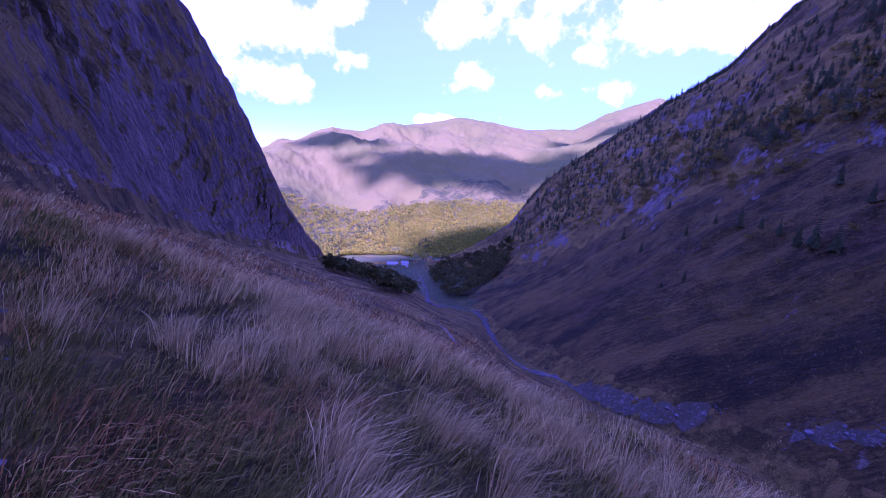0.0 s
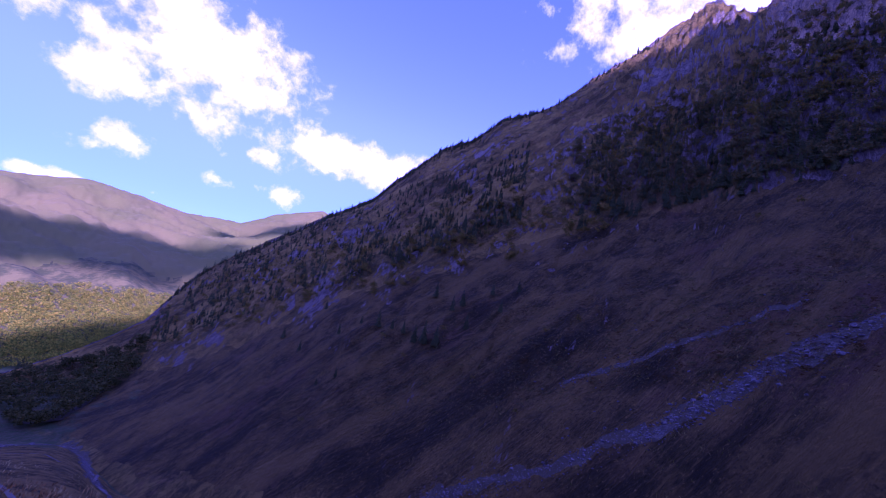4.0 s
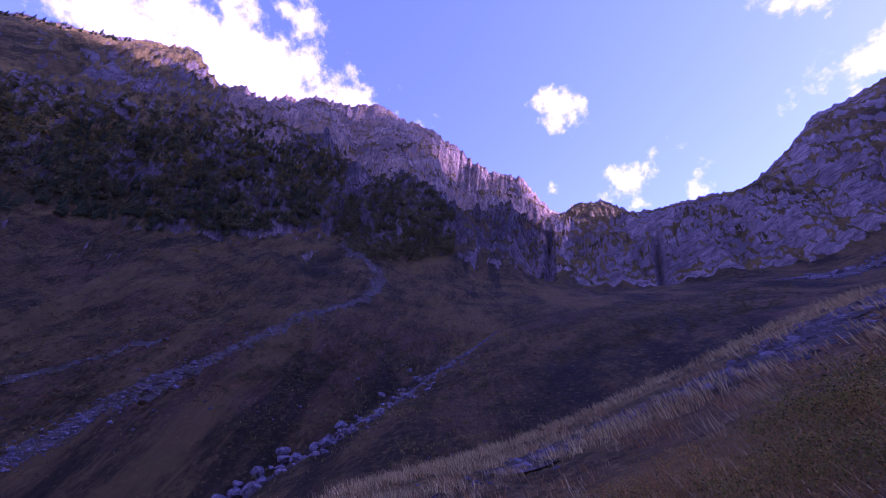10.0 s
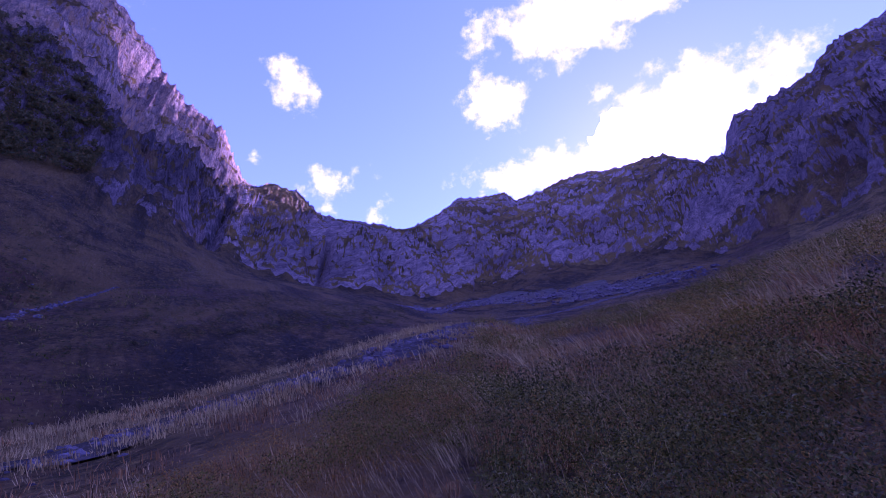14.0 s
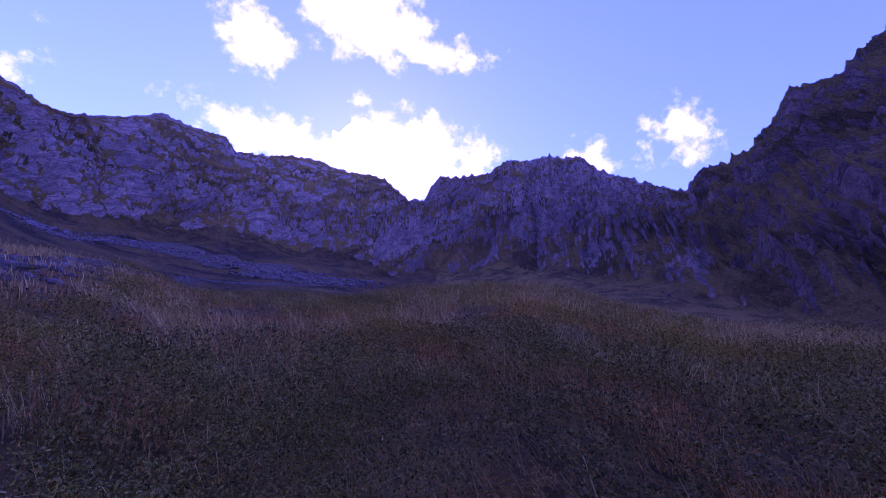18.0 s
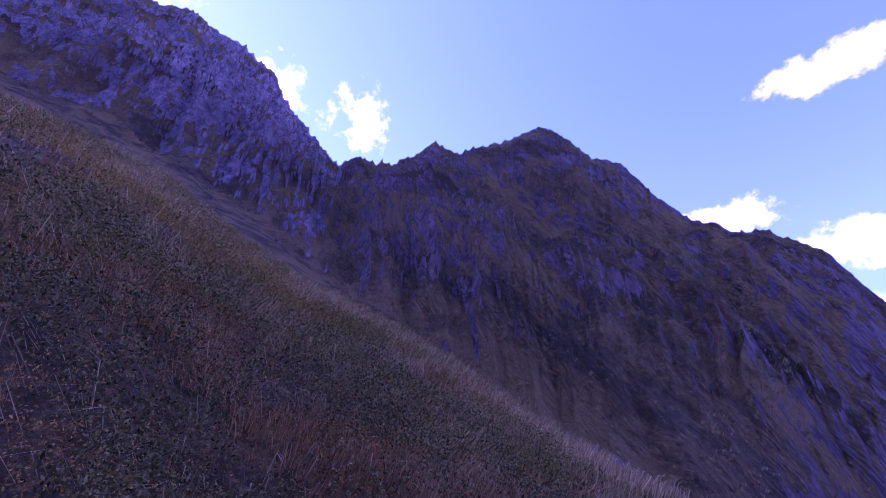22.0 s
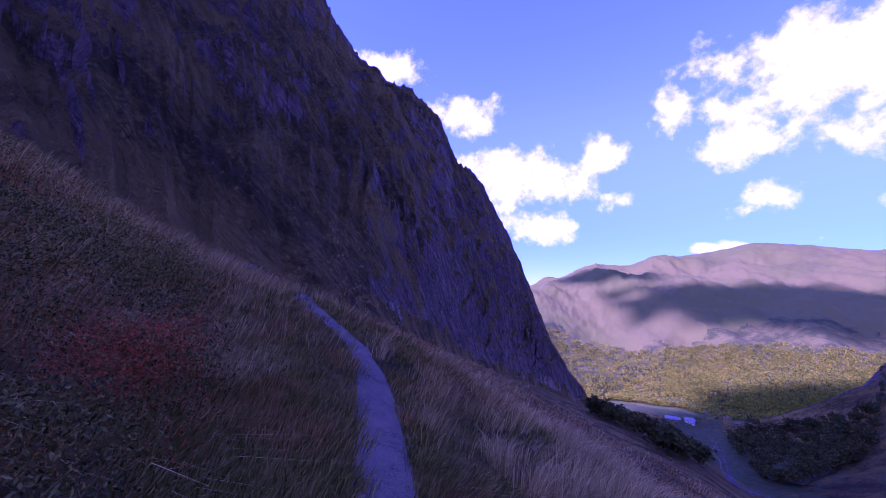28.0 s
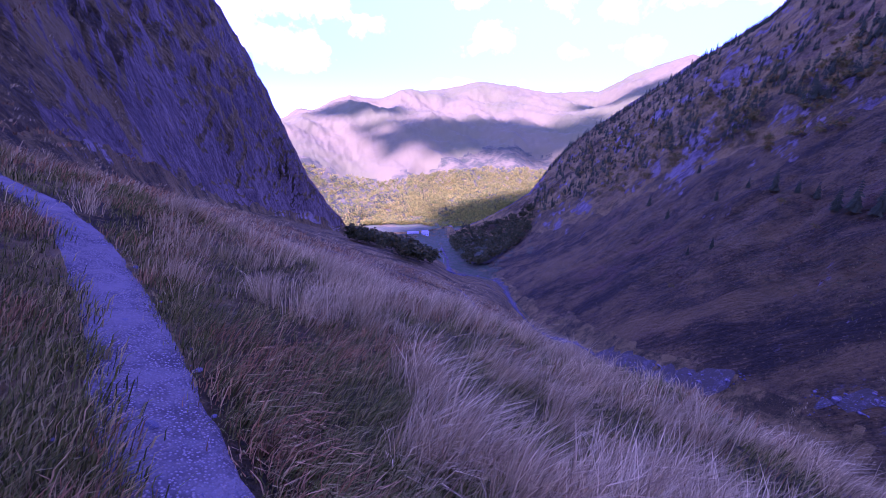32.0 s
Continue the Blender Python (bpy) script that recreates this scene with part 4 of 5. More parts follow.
BARK = bk.done(bk.mix(bk.ramp(bk.noise(4, 6, stretch=(1, 1, 0.2)), 0.4, 0.6), (0.06, 0.05, 0.045), (0.13, 0.11, 0.10)), 0.95, bk.noise(9, 5, stretch=(1, 1, 0.2)), 0.03)


def conifer_crown(seed, levels=12, boughs=7):
    """Drooping boughs in whorls round a stem one unit high."""
    r = np.random.RandomState(seed)
    v, f = [], []
    for k in range(levels):
        h = 0.10 + 0.88 * k / levels
        reach = 0.25 * (1 - h) ** 0.8 * r.uniform(0.75, 1.2) + 0.015
        for j in range(boughs):
            a = 6.283 * (j + r.uniform(-0.3, 0.3)) / boughs + k
            l, w = reach * r.uniform(0.65, 1.15), reach * 0.33
            d, n = np.array((math.cos(a), math.sin(a), 0)), np.array((-math.sin(a), math.cos(a), 0))
            z = np.array((0, 0, h))
            base = len(v)
            v += [z + d * 0.01, z + d * l * 0.6 + n * w - (0, 0, 0.35 * l), z + d * l - (0, 0, 0.5 * l), z + d * l * 0.6 - n * w - (0, 0, 0.35 * l), z + d * l * 0.5 + np.array((0, 0, 0.02))]
            f += [(base, base + 1, base + 4), (base + 1, base + 2, base + 4), (base + 2, base + 3, base + 4), (base + 3, base, base + 4)]
    top = len(v)
    v += [np.array((0.012, 0, 0.92)), np.array((-0.006, 0.01, 0.92)), np.array((-0.006, -0.01, 0.92)), np.array((0, 0, 1.0))]
    f += [(top, top + 1, top + 3), (top + 1, top + 2, top + 3), (top + 2, top, top + 3)]
    return np.array(v), np.array(f)


def round_crown(seed, leaves=70, stem=0.22):
    """Clumps of leaves round a few limbs: an uneven crown one unit high."""
    r = np.random.RandomState(seed)
    hubs = r.normal(size=(7, 3)) * (0.16, 0.16, 0.13) + (0, 0, 0.62)
    c = hubs[r.randint(0, 7, leaves)] + r.normal(size=(leaves, 3)) * (0.10, 0.10, 0.09)
    c[:, 2] = np.clip(c[:, 2], stem, 1.0)
    u = r.normal(size=(leaves, 3))
    u /= np.linalg.norm(u, axis=1)[:, None]
    w = np.cross(u, r.normal(size=(leaves, 3)))
    w /= np.linalg.norm(w, axis=1)[:, None]
    s = r.uniform(0.05, 0.10, leaves)[:, None]
    v = np.stack([c + u * s, c + w * s, c - u * s * 0.9, c - w * s * 0.8], 1).reshape(-1, 3)
    k = np.arange(leaves)[:, None] * 4
    f = np.concatenate([k + [[0, 1, 2]], k + [[0, 2, 3]]])
    return v, f


def trunk_mesh(height, thick):
    k = np.arange(6) * 6.283 / 6
    ring = np.stack([np.cos(k), np.sin(k), 0 * k], 1)
    v = np.concatenate([ring * thick + (0, 0, -0.04 * height), ring * thick * 0.7 + (0, 0, 0.35 * height), ring * thick * 0.12 + (0, 0, 0.93 * height)])
    f = [(i + 6 * l, (i + 1) % 6 + 6 * l, (i + 1) % 6 + 6 * l + 6, i + 6 * l + 6) for l in (0, 1) for i in range(6)]
    return raw_mesh("trunk", v, f, BARK, True)


CONIFERS = [conifer_crown(k) for k in range(4)]
FAR_CONIFERS = [conifer_crown(20 + k, 9, 5) for k in range(4)]
ROUNDS = [round_crown(40 + k) for k in range(4)]
FAR_ROUNDS = [round_crown(60 + k, 26) for k in range(4)]
for shape, _ in FAR_ROUNDS:
    shape -= (0, 0, 0.25)
TRUNK = trunk_mesh(1.0, 0.022)
CONE_MESH = [raw_mesh("crown", *c, NEEDLES) for c in CONIFERS]
ROUND_MESH = {m.name: [raw_mesh("crown", *c, m) for c in ROUNDS] for m in (AUTUMN, DARK_LEAF)}


def tree(place, height, crown, name, label, group, width=1.0):
    ob = tagged(new(name), label, "tree", group)
    ob.matrix_basis = Matrix.LocRotScale(place, Euler((0, 0, RNG.uniform(0, 6.28))), (height * width, height * width, height))
    part("trunk", TRUNK, ob)
    part("crown", crown, ob)
    return ob


# single conifers on the lower mountainside
for bearing, angle, size in ((42.4, -3.6, 12), (40.1, -3.5, 6), (49.7, 1.8, 11), (44.4, -3.6, 7), (46, -3.9, 8), (47.7, -5, 11), (49, -4.8, 13), (50.7, -4.9, 12), (52.3, 0.3, 10), (53.6, 1.2, 11),
                             (54.6, -1.9, 9), (57.6, 3.4, 9), (59, 1.2, 8), (61.1, 4.4, 8), (35.1, -2.3, 8), (37.4, -5.4, 7), (32.8, -8.2, 8), (30.5, -6.9, 9), (38.1, -10.9, 6), (35.8, -12.2, 5)):
    tree(spot(bearing, angle), size, CONE_MESH[RNG.randint(4)], "conifer", "dark green conifer standing on the shaded mountainside", "conifers on the mountainside")
for bearing, angle, size in ((43.5, -5.2, 5), (46.6, -7.3, 4), (51.5, -2.9, 5), (62.9, -11.9, 3.5), (56.6, -8.5, 3), (65.3, -0.7, 4), (69.4, 1.6, 4), (92, 17.7, 5), (88.2, 16.2, 4), (34.8, -16.9, 4)):
    tree(spot(bearing, angle), size, ROUND_MESH["autumn_leaves"][RNG.randint(4)], "birch", "small yellowing deciduous tree on the mountainside", "small autumn trees", 1.1)
for bearing, angle, size in ((-28, 14.5, 4), (-27.2, 13.5, 3), (-38.1, 24.9, 3), (-30.7, 17.6, 2.5), (-54.6, 36, 2.5), (-43.3, 27, 2.5), (-11.1, -13.5, 5)):
    tree(spot(bearing, angle), size, ROUND_MESH["dark_green_leaves"][RNG.randint(4)], "bush", "small dark bush clinging to the rock edge", "bushes on the cliff edge", 1.1)


def woods(name, crowns, places, size, material, label, width=1.0):
    """Trees past counting, joined."""
    v, f, base = [], [], 0
    places = np.array(places)
    pick = RNG.randint(0, len(crowns), len(places))
    for k, crown in enumerate(crowns):
        p = places[pick == k]
        s = RNG.uniform(0.6, 1.25, len(p)) * size
        a, b = many(crown, p, np.stack([s * width, s * width, s], 1))
        v.append(a)
        f.append(b + base)
        base += len(a)
    return tagged(new(name, raw_mesh(name, np.concatenate(v), np.concatenate(f), material)), label, "woods", kind="stuff")


def scatter(count, left, right, low, high, clump=0.0, cut=0.0, first=0):
    """Spots between two bearings and two angles (each a number, or a list over the bearings); gathered in clumps."""
    out = []
    edges = np.linspace(left, right, len(low)) if isinstance(low, (list, tuple)) else None
    while len(out) < count:
        a = RNG.uniform(left, right)
        lo, hi = (np.interp(a, edges, low), np.interp(a, edges, high)) if edges is not None else (low, high)
        e = RNG.uniform(lo, hi)
        if clump and noise.fractal(Vector((a * clump, e * clump, 3.0)), 1.0, 2.0, 3) < cut:
            continue
        out.append(spot((a + 180) % 360 - 180, e, 0.0, first)[:])
    return out


def crest(count, left, right, drop):
    """Spots along the skyline and just below it."""
    out = []
    for a in RNG.uniform(left, right, count):
        c = int(round((a + 180) / 360 * COLUMNS)) % COLUMNS
        k = ROW[6] - int(abs(RNG.normal()) * drop)
        f = RNG.uniform(0, 1)
        out.append((gx[k, c] * (1 - f) + gx[k - 1, c] * f, gy[k, c] * (1 - f) + gy[k - 1, c] * f, gz[k, c] * (1 - f) + gz[k - 1, c] * f))
    return out


woods("ridge_conifers", FAR_CONIFERS, crest(480, 17, 60, 6) + crest(60, 60, 76, 3), 9, NEEDLES, "dark conifers along the mountain's skyline")
woods("slope_conifers", FAR_CONIFERS, scatter(1250, 16, 60, [-10, -2, 6, 14], [-4, 8, 18, 25], 0.35, -0.15), 8, NEEDLES, "scattered dark conifers on the rocky slope")
woods("slope_autumn_trees", ROUNDS, scatter(700, 16, 72, [-10, -3, 6, 14], [-3, 8, 18, 28], 0.3, -0.1), 6, AUTUMN, "brown and yellow trees between the rocks", 1.1)
woods("buttress_conifers", FAR_CONIFERS, scatter(760, 68, 107, [14, 18, 20, 27], [26, 29, 35, 34], 0.25, -0.1), 9, NEEDLES, "dark conifers on the rock buttress")
woods("buttress_trees", ROUNDS, scatter(1150, 66, 108, [17, 19, 21, 26], [26, 32, 37, 36], 0.25, -0.6), 7, DARK_LEAF, "dark trees clinging to the rock buttress", 1.15)
woods("buttress_gold", ROUNDS, scatter(380, 70, 108, [22, 25, 28, 31], [27, 32, 37, 36]), 6.5, AUTUMN, "orange and yellow trees on the rock buttress", 1.1)
woods("second_buttress_trees", ROUNDS, scatter(700, 109, 127, [24, 22, 23, 25], [30, 35.5, 35, 30], 0.3, -0.4), 7, DARK_LEAF, "dark trees on the second buttress", 1.15)
woods("grove_trees", ROUNDS, scatter(340, 4.8, 16, [-15.2, -17.6, -18, -17.3, -15.8, -14.5, -12], [-14.4, -12.8, -12.2, -11.8, -11.0, -10.2, -8.6]), 11, GROVE, "dark leafy grove at the valley's edge", 1.2)
woods("grove_trees", ROUNDS, scatter(260, -10, 2.2, [-14.7, -15.3, -15.9, -16.6, -17.5, -18, -17.9], [-14.5, -14.6, -14.8, -15.1, -15.4, -16.2, -17.4]), 8, GROVE, "dark leafy grove below the rock wall", 1.2)
woods("hill_woods", FAR_ROUNDS, scatter(5600, -20, 22, [-14.2, -14, -12, -10.5], [-3.8, -6.6, -4.4, -3.6], 0.25, -0.5, ROW[7] + 2), 16, GOLD, "sunlit yellow and green woods on the far slope", 1.05)
woods("hill_woods", FAR_ROUNDS, scatter(3000, -2, 20, [-12.0, -11.5, -9.5], [-5.6, -3.6, -3.6], 0, 0, ROW[8]), 16, GOLD, "sunlit yellow woods on the far slope", 1.05)
woods("hill_woods", FAR_CONIFERS, scatter(420, -20, 20, -13.0, -8.0, 0.3, 0.05, ROW[8]), 14, NEEDLES, "dark conifers among the far woods")
woods("dark_shrubs", FAR_ROUNDS, scatter(3000, 24, 130, [-18, -12, 2, 10], [-6, 2, 14, 20], 0.7, -0.1), 1.4, DARK_LEAF, "low dark shrubs on the mountain turf", 1.8)
woods("rusty_shrubs", FAR_ROUNDS, scatter(1300, 24, 100, [-18, -10, 2], [-6, 4, 14], 0.5, 0.0), 1.3, leaf_material("rusty_leaves", [(0.12, 0.05, 0.03), (0.09, 0.06, 0.03)]), "rusty red shrubs on the mountain turf", 1.9)

woods("hummock_shrubs", FAR_ROUNDS, scatter(1500, 100, 170, [-5, 3, 12, 17.5], [4, 13, 18, 19.5], 0.8, -0.15, ROW[1] + 4), 1.1, DARK_LEAF, "low dark shrubs on the hummocks below the headwall", 1.9)

# ---- the farm in the valley ----
pl = Mat("whitewash")
PLASTER = pl.done(pl.mix(pl.ramp(pl.noise(0.8, 5), 0.4, 0.7), (0.62, 0.58, 0.53), (0.78, 0.75, 0.70)), 0.9, pl.noise(6, 4), 0.02)
rf = Mat("slate_roof")
ROOF = rf.done(rf.mix(rf.ramp(rf.noise(2.0, 5), 0.4, 0.6), (0.30, 0.26, 0.26), (0.42, 0.37, 0.36)), 0.6, rf.noise(5, 4), 0.03)
dk = Mat("dark_opening")
DARK = dk.done(dk.mix(dk.noise(3, 3), (0.03, 0.025, 0.022), (0.07, 0.055, 0.045)), 0.6)


def box(name, size, centre, material, bevel=0.03):
    bm = bmesh.new()
    bmesh.ops.create_cube(bm, size=1.0)
    for v in bm.verts:
        v.co = Vector((v.co[k] * size[k] + centre[k] for k in range(3)))
    bmesh.ops.bevel(bm, geom=bm.edges[:], offset=bevel, segments=1, affect="EDGES")
    me = bpy.data.meshes.new(name)
    bm.to_mesh(me)
    bm.free()
    me.materials.append(material)
    return me


def house(place, turn, length, depth, wall_height, roof_rise, windows, label):
    ob = tagged(new("farmhouse"), label, "house", "farm buildings")
    ob.matrix_basis = Matrix.LocRotScale(place, Euler((0, 0, turn)), (1, 1, 1))
    x, y = length / 2, depth / 2
    bm = bmesh.new()
    low = [bm.verts.new(p) for p in ((-x, -y, -3), (x, -y, -3), (x, y, -3), (-x, y, -3))]
    top = [bm.verts.new(p) for p in ((-x, -y, wall_height), (x, -y, wall_height), (x, y, wall_height), (-x, y, wall_height))]
    peak = [bm.verts.new((-x, 0, wall_height + roof_rise)), bm.verts.new((x, 0, wall_height + roof_rise))]
    for face in ((low[0], low[1], top[1], top[0]), (low[1], low[2], top[2], peak[1], top[1]), (low[2], low[3], top[3], top[2]), (low[3], low[0], top[0], peak[0], top[3])):
        bm.faces.new(face)
    me = bpy.data.meshes.new("wall")
    bm.to_mesh(me)
    bm.free()
    me.materials.append(PLASTER)
    part("wall", me, ob)
    slope = math.hypot(y + 0.5, roof_rise * (y + 0.5) / y)
    for side in (-1, 1):
        r = part("roof", box("roof", (length + 0.8, slope, 0.22), (0, -slope / 2, 0.11), ROOF), ob)
        r.matrix_basis = Matrix.Translation((0, 0, wall_height + roof_rise)) @ Matrix.Rotation(0 if side < 0 else math.pi, 4, "Z") @ Matrix.Rotation(math.atan2(roof_rise, y), 4, "X")
    part("chimney", box("chimney", (0.8, 0.8, 1.8), (x * 0.5, 0, wall_height + roof_rise + 0.5), PLASTER), ob)
    for k in range(windows):
        c = -x + length * (k + 0.5) / windows
        if k == windows // 2:
            part("door", box("door", (1.1, 0.12, 2.1), (c, -y - 0.03, 1.05), DARK), ob)
        else:
            w = part("window", box("window", (0.9, 0.1, 1.2), (c, -y - 0.02, 1.7), DARK), ob)
            part("sill", box("sill", (1.1, 0.2, 0.1), (c, -y - 0.08, 1.05), PLASTER), w)
    return ob


house(spot(-1, -13.7), radians(8), 19, 8, 3.2, 2.6, 5, "long low whitewashed barn with a grey roof")
house(spot(0.8, -13.7), radians(-6), 12, 9, 4.6, 3.0, 4, "white farmhouse with a pale grey roof")

# ---- grass and shrubs round the stand ----


def from_path(x, y):
    p = path_line[::3, :2]
    return np.sqrt(((x[:, None] - p[None, :, 0]) ** 2 + (y[:, None] - p[None, :, 1]) ** 2).min(1))


def lots(count, left, right, near, far, keep=None, clear=0.34):
    """Random spots, as dense to the eye far off as near by."""
    a = np.radians(RNG.uniform(left, right, count * 3))
    r = near * (far / near) ** RNG.uniform(0, 1, count * 3)
    x, y = r * np.sin(a), r * np.cos(a)
    ok = from_path(x, y) > clear
    if keep:
        ok &= keep(x, y)
    x, y = x[ok][:count], y[ok][:count]
    return x, y, heights(x, y)


def patches(scale, seed, cut):
    return lambda x, y: fbm(x * scale, y * scale, x * 0 + seed, 3) > cut


def grass(name, spots, blades, length, width, spread, lean, material, label, most=4):
    """Tufts of bent blades, joined. lean: how far and which way (bearing) they are blown."""
    x, y, z = spots
    n = len(x)
    r = np.hypot(x, y)
    big = np.clip(r / 5, 1, most)
    tuft = np.repeat(np.arange(n), blades)
    m = len(tuft)
    tall = RNG.uniform(0.65, 1.2, n)
    off = RNG.normal(size=(m, 2)) * spread * big[tuft, None] ** 0.7
    base = np.stack([x[tuft] + off[:, 0], y[tuft] + off[:, 1], z[tuft] - 0.03], 1)
    l = length * tall[tuft] * RNG.uniform(0.5, 1.15, m) * big[tuft] ** 0.25
    w = width * RNG.uniform(0.6, 1.3, m) * big[tuft]
    amount, bearing = lean
    out = off / (np.linalg.norm(off, axis=1)[:, None] + 1e-6) * 0.35 + RNG.normal(size=(m, 2)) * 0.25
    swing = np.radians(bearing + 80 * fbm(x * 0.35, y * 0.35, x * 0 + 2, 2) + 18 * RNG.normal(size=n))
    d = out + (np.stack([np.sin(swing), np.cos(swing)], 1) * (amount * RNG.uniform(0.5, 1.5, n))[:, None])[tuft]
    turn = RNG.uniform(0, 6.28, m)
    side = np.stack([np.cos(turn), np.sin(turn), 0 * turn], 1) * w[:, None]
    up = np.array((0, 0, 1.0))
    flat = np.concatenate([d, np.zeros((m, 1))], 1)
    mid = base + (up * 0.58 + flat * 0.3) * l[:, None]
    tip = base + (up * (0.95 - 0.25 * np.linalg.norm(d, axis=1)[:, None].clip(0, 2)) + flat * 0.85) * l[:, None]
    v = np.stack([base - side, base + side, mid - side * 0.8, mid + side * 0.8, tip], 1).reshape(-1, 3)
    k = np.arange(m)[:, None] * 5
    f = np.concatenate([k + [[0, 1, 3]], k + [[0, 3, 2]], k + [[2, 3, 4]]])
    return tagged(new(name, raw_mesh(name, v, f, material)), label, "grass", kind="stuff")


def leaves(name, spots, per, size, mound, material, label):
    """Low mounds of small leaves, joined."""
    x, y, z = spots
    n = len(x)
    r = np.hypot(x, y)
    big = np.clip(r / 3.5, 0.8, 8) ** 0.75
    k = np.repeat(np.arange(n), per)
    m = len(k)
    o = RNG.normal(size=(m, 3)) * (0.11, 0.11, 0.0) * big[k, None] ** 0.8
    rise = mound * RNG.uniform(0.2, 1.0, m) ** 0.7 * np.clip(1 + 1.1 * fbm(x * 0.9, y * 0.9, x * 0, 3), 0.15, 2.4)[k] * big[k] ** 0.3
    c = np.stack([x[k] + o[:, 0], y[k] + o[:, 1], z[k] + rise], 1)
    u = RNG.normal(size=(m, 3)) + (0, 0, 0.2)
    u /= np.linalg.norm(u, axis=1)[:, None]
    w = np.cross(u, RNG.normal(size=(m, 3)) + (0, 0, 0.8))
    w /= np.linalg.norm(w, axis=1)[:, None]
    s = (size * RNG.uniform(0.6, 1.3, m) * big[k])[:, None]
    v = np.stack([c - u * s, c + w * s * 0.42, c + u * s, c - w * s * 0.42], 1).reshape(-1, 3)
    q = np.arange(m)[:, None] * 4
    return tagged(new(name, raw_mesh(name, v, q + [[0, 1, 2, 3]], material)), label, "shrubs", kind="stuff")


STRAW = leaf_material("pale_dry_grass", [(0.50, 0.36, 0.24), (0.70, 0.53, 0.37), (0.24, 0.16, 0.10), (0.38, 0.265, 0.17)], 0.3, 0.7)
SWARD = leaf_material("green_brown_grass", [(0.12, 0.125, 0.03), (0.20, 0.175, 0.06), (0.42, 0.31, 0.16), (0.05, 0.055, 0.018)], 0.3, 0.7)
RUSSET = leaf_material("russet_grass", [(0.42, 0.20, 0.10), (0.25, 0.125, 0.07), (0.58, 0.35, 0.20), (0.10, 0.055, 0.033)], 0.3, 0.7)
SHRUB = leaf_material("dark_shrub_leaves", [(0.13, 0.12, 0.03), (0.20, 0.18, 0.05), (0.30, 0.23, 0.08), (0.05, 0.045, 0.016)], 0.2, 0.6, 0.05, 0.7)
BILBERRY = leaf_material("bilberry_leaves", [(0.26, 0.125, 0.055), (0.40, 0.20, 0.06), (0.14, 0.09, 0.04), (0.50, 0.29, 0.08)], 0.25, 0.5)
EVERGREEN = leaf_material("evergreen_leaves", [(0.075, 0.076, 0.024), (0.13, 0.122, 0.04), (0.21, 0.185, 0.07), (0.03, 0.032, 0.012)], 0.15, 0.6, 0.12, 0.6)
YELLOWING = leaf_material("yellowing_bilberry", [(0.34, 0.19, 0.05), (0.44, 0.27, 0.06), (0.22, 0.15, 0.05), (0.30, 0.23, 0.06)], 0.25, 0.5)
CRIMSON = leaf_material("crimson_leaves", [(0.42, 0.09, 0.05), (0.52, 0.14, 0.075), (0.28, 0.075, 0.05)], 0.3, 0.7)


def off_rubble(inner):
    """Spots clear of the rubble strip."""
    def keep(x, y):
        d = np.sqrt((x[:, None] - RIB[None, ::4, 0]) ** 2 + (y[:, None] - RIB[None, ::4, 1]) ** 2) - 0.75 * RIB_HALF[None, ::4]
        return inner(x, y) & (d.min(1) > 0)
    return keep


def pale(x, y):
    """Pale tufts: away from the path, or down the slope."""
    far_off = (np.hypot(x, y) > 4.6) | (np.degrees(np.arctan2(x, y)) > -4)
    return (fbm(x * 0.8, y * 0.8, x * 0 + 4, 3) > 0.24) & far_off


HEATH_TOP = [(98, -16), (119, -17), (128, -13), (140, -7), (150, -1), (160, 4), (170, 9.5), (180, 14.0)]


def heath(scale, seed, cut):
    """Patches below the grassy rib."""
    inner = patches(scale, seed, cut)

    def keep(x, y):
        z = heights(x, y)
        top = np.interp(np.degrees(np.arctan2(x, y)), *zip(*HEATH_TOP))
        return inner(x, y) & (np.degrees(np.arctan2(z - EYE, np.hypot(x, y))) < top)
    return keep


grass("pale_grass", lots(470, -34, 85, 1.9, 14, pale), 46, 0.55, 0.0042, 0.08, (0.8, 60), STRAW, "long pale dry grass blown over on the slope")
grass("pale_grass", lots(420, -34, 78, 5.0, 11, patches(0.6, 44.0, 0.12)), 20, 0.42, 0.004, 0.09, (0.5, 60), STRAW, "pale dry grass along the brow of the slope")
grass("green_grass", lots(5200, -38, 85, 1.2, 18), 17, 0.19, 0.0042, 0.09, (0.8, 60), SWARD, "short green and brown mountain grass")
grass("russet_grass", lots(900, -34, 100, 1.5, 18, patches(0.6, 8.0, 0.16)), 16, 0.26, 0.0045, 0.09, (0.8, 60), RUSSET, "russet autumn grass")
grass("path_side_grass", lots(2600, -68, -30, 1.0, 16, None, 0.25), 16, 0.16, 0.0042, 0.08, (0.4, 40), SWARD, "short grass beside the footpath")
grass("path_side_russet", lots(420, -62, -30, 1.4, 16, patches(0.7, 61.0, 0.05), 0.27), 15, 0.2, 0.0042, 0.08, (0.5, 40), RUSSET, "russet grass beside the footpath")
grass("path_side_straw", lots(110, -60, -30, 4.5, 16, patches(0.7, 2.0, 0.1), 0.38), 16, 0.36, 0.0036, 0.07, (0.5, 40), STRAW, "dry grass beside the footpath")
grass("hillside_tussocks", lots(3600, -48, 60, 14, 150, patches(0.08, 71.0, 0.0)), 9, 0.42, 0.005, 0.10, (0.6, 60), STRAW, "pale tussocks on the hillside below the path", 14)
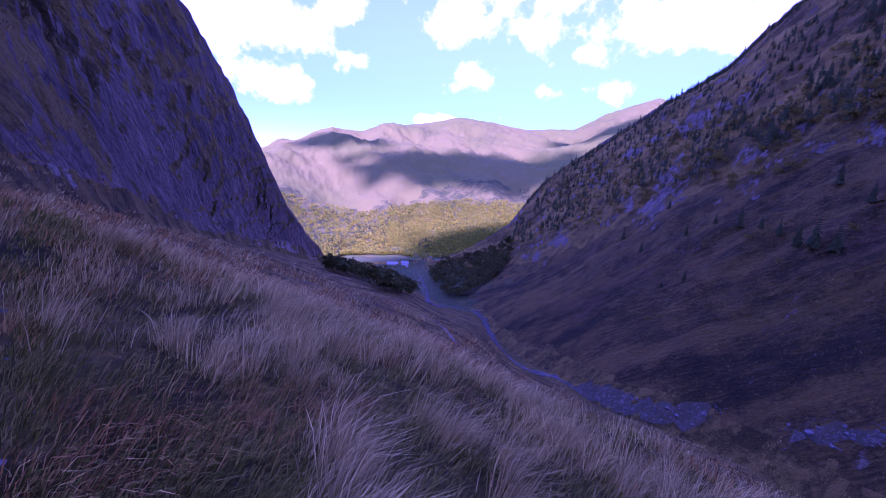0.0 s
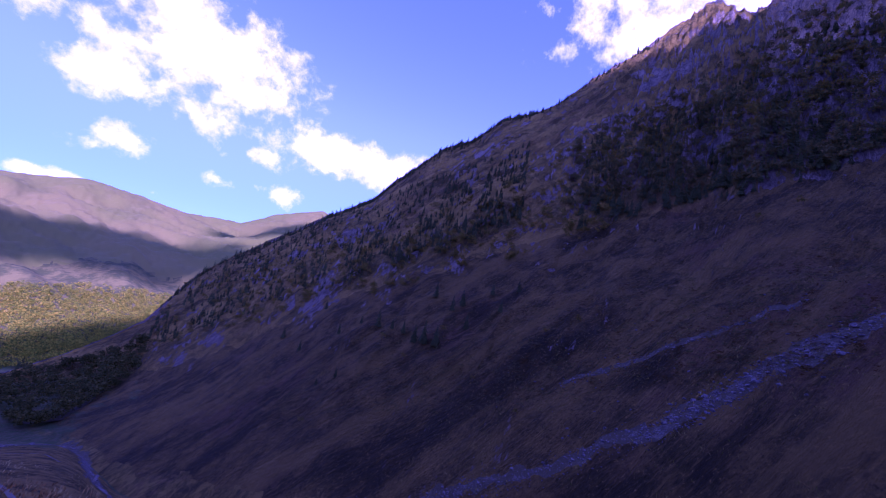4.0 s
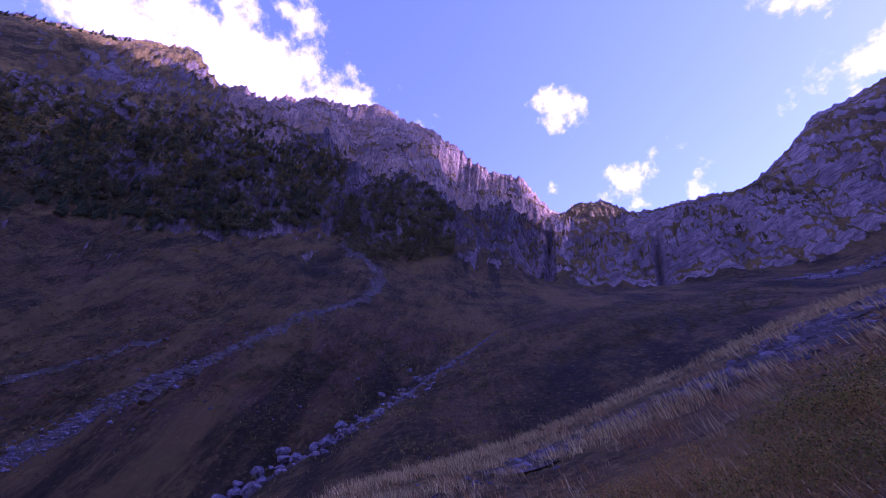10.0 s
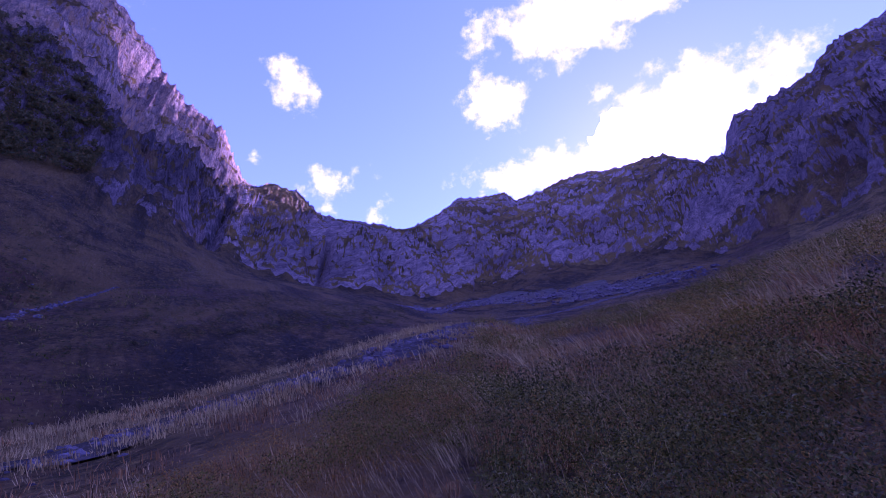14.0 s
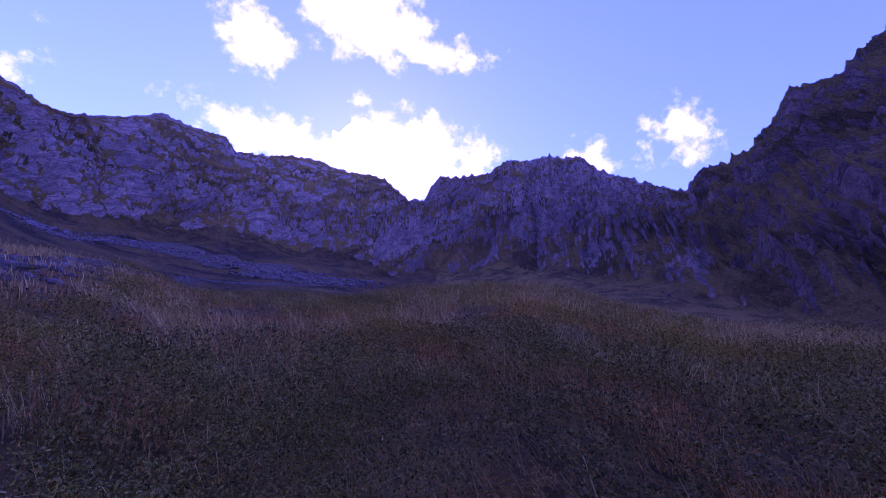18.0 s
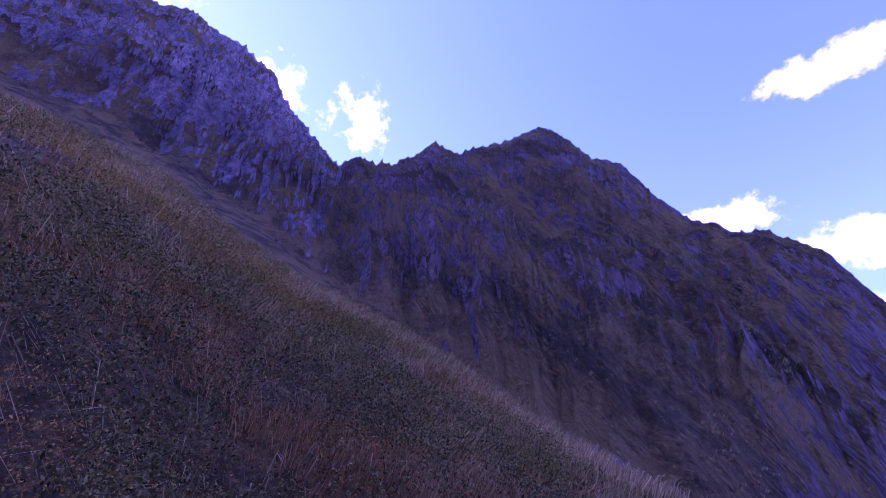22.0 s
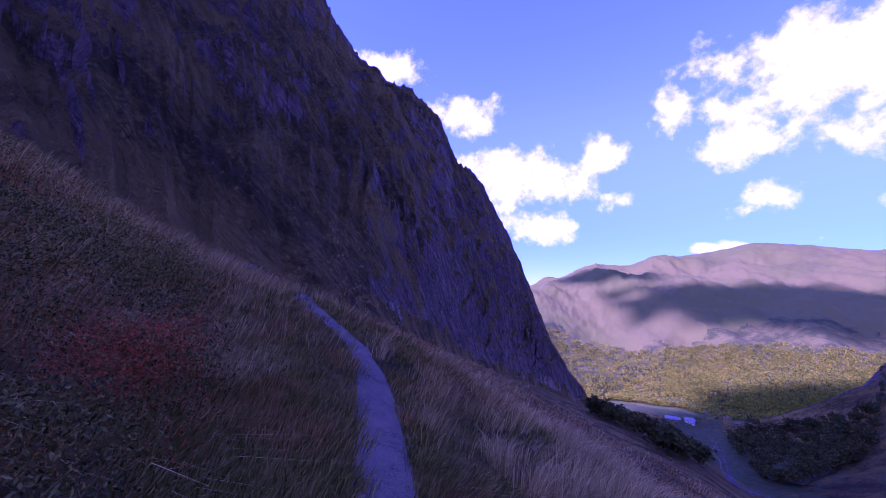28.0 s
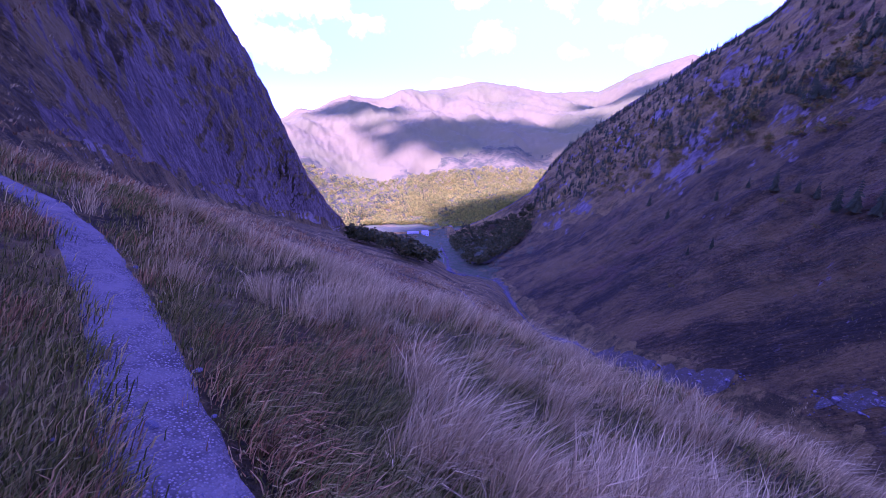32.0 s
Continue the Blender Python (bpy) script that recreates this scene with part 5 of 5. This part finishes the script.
grass("hillside_grass", lots(3000, -48, 60, 14, 120, patches(0.08, 75.0, -0.1)), 9, 0.40, 0.006, 0.12, (0.6, 60), RUSSET, "russet tussocks on the hillside below the path", 14)
leaves("shrub_heath", lots(5600, -180, -62, 1.3, 50, patches(0.16, 6.0, -0.05), 0.5), 32, 0.0135, 0.32, SHRUB, "dark evergreen dwarf shrubs covering the slope")
leaves("bilberry_heath", lots(3400, -180, -66, 1.8, 50, patches(0.13, 12.0, 0.05), 0.5), 30, 0.011, 0.26, BILBERRY, "orange and brown autumn bilberry shrubs")
leaves("evergreen_shrub", lots(2000, -180, -60, 1.2, 9, patches(0.5, 91.0, -0.25), 0.55), 44, 0.017, 0.42, EVERGREEN, "dark green leafy shrubs beside the path")
grass("arched_stems", lots(620, -180, -62, 2.4, 11, None, 0.5), 3, 0.46, 0.003, 0.06, (1.9, 80), STRAW, "pale arching grass stems over the shrubs")
grass("arched_stems", lots(200, 110, 180, 2.6, 9, None, 0.5), 3, 0.42, 0.003, 0.06, (1.6, 60), STRAW, "pale arching grass stems over the shrubs")
leaves("bilberry_heath", lots(700, -155, -98, 7, 22, patches(0.22, 51.0, 0.05), 0.5), 30, 0.0125, 0.36, YELLOWING, "orange and yellow bilberry shrubs in a band across the slope")
leaves("crimson_shrub", lots(240, -84, -62, 2.0, 5, patches(0.8, 21.0, 0.0), 0.5), 26, 0.014, 0.48, CRIMSON, "crimson leaves of a low shrub")
leaves("shrub_heath", lots(3400, 98, 180, 1.6, 45, off_rubble(heath(0.2, 16.0, -0.1)), 0.5), 30, 0.0125, 0.24, SHRUB, "dark evergreen dwarf shrubs covering the slope")
leaves("bilberry_heath", lots(2800, 98, 180, 1.6, 45, off_rubble(heath(0.16, 18.0, 0.0)), 0.5), 28, 0.010, 0.2, BILBERRY, "reddish brown bilberry shrubs")
grass("heath_grass", lots(2000, -180, -60, 2.4, 50, patches(0.3, 81.0, 0.1), 0.4), 14, 0.32, 0.0042, 0.10, (0.8, 70), RUSSET, "russet grass among the dwarf shrubs")
grass("heath_grass", lots(1100, 95, 180, 1.8, 45, off_rubble(patches(0.3, 85.0, 0.0))), 12, 0.22, 0.0042, 0.10, (0.8, 60), RUSSET, "russet grass among the dwarf shrubs")
grass("bent_stems", lots(1500, -180, -58, 4.5, 45, patches(0.22, 30.0, 0.1), 0.45), 10, 0.50, 0.0034, 0.11, (1.6, 80), STRAW, "thin bent stems of dry grass among the shrubs")
grass("bent_stems", lots(800, 95, 180, 3.0, 40, off_rubble(patches(0.5, 33.0, 0.12))), 8, 0.32, 0.0034, 0.10, (1.4, 60), STRAW, "thin bent stems of dry grass among the shrubs")
grass("brow_grass", lots(2200, -140, -52, 17, 48, None), 12, 0.40, 0.0036, 0.12, (0.6, 60), STRAW, "pale dry grass along the brow of the slope")


def along_brow(x, y):
    """Close to the brow of the slope."""
    r = np.hypot(x, y) / np.interp(np.degrees(np.arctan2(x, y)), BEARINGS, edge[0])
    return (r > 0.86) & (r < 1.06)


grass("brow_fringe", lots(2400, -140, -52, 12, 50, along_brow), 14, 0.45, 0.0042, 0.16, (0.6, 60), STRAW, "fringe of pale dry grass on the brow")
grass("rib_grass", lots(1500, 100, 190, 13, 44, off_rubble(patches(0.12, 40.0, -0.05))), 13, 0.30, 0.0036, 0.14, (0.6, 60), STRAW, "pale dry grass along the rubble rib")
grass("rib_fringe", lots(1500, 98, 178, 11, 44, along_brow), 14, 0.26, 0.0036, 0.15, (0.6, 60), STRAW, "fringe of pale dry grass on the rib")
grass("terrace_tussocks", lots(2600, 50, 142, 60, 270, patches(0.05, 95.0, -0.05)), 7, 0.3, 0.0042, 0.2, (0.9, 60), SWARD, "brown tussocks in rows on the mountain turf", 30)
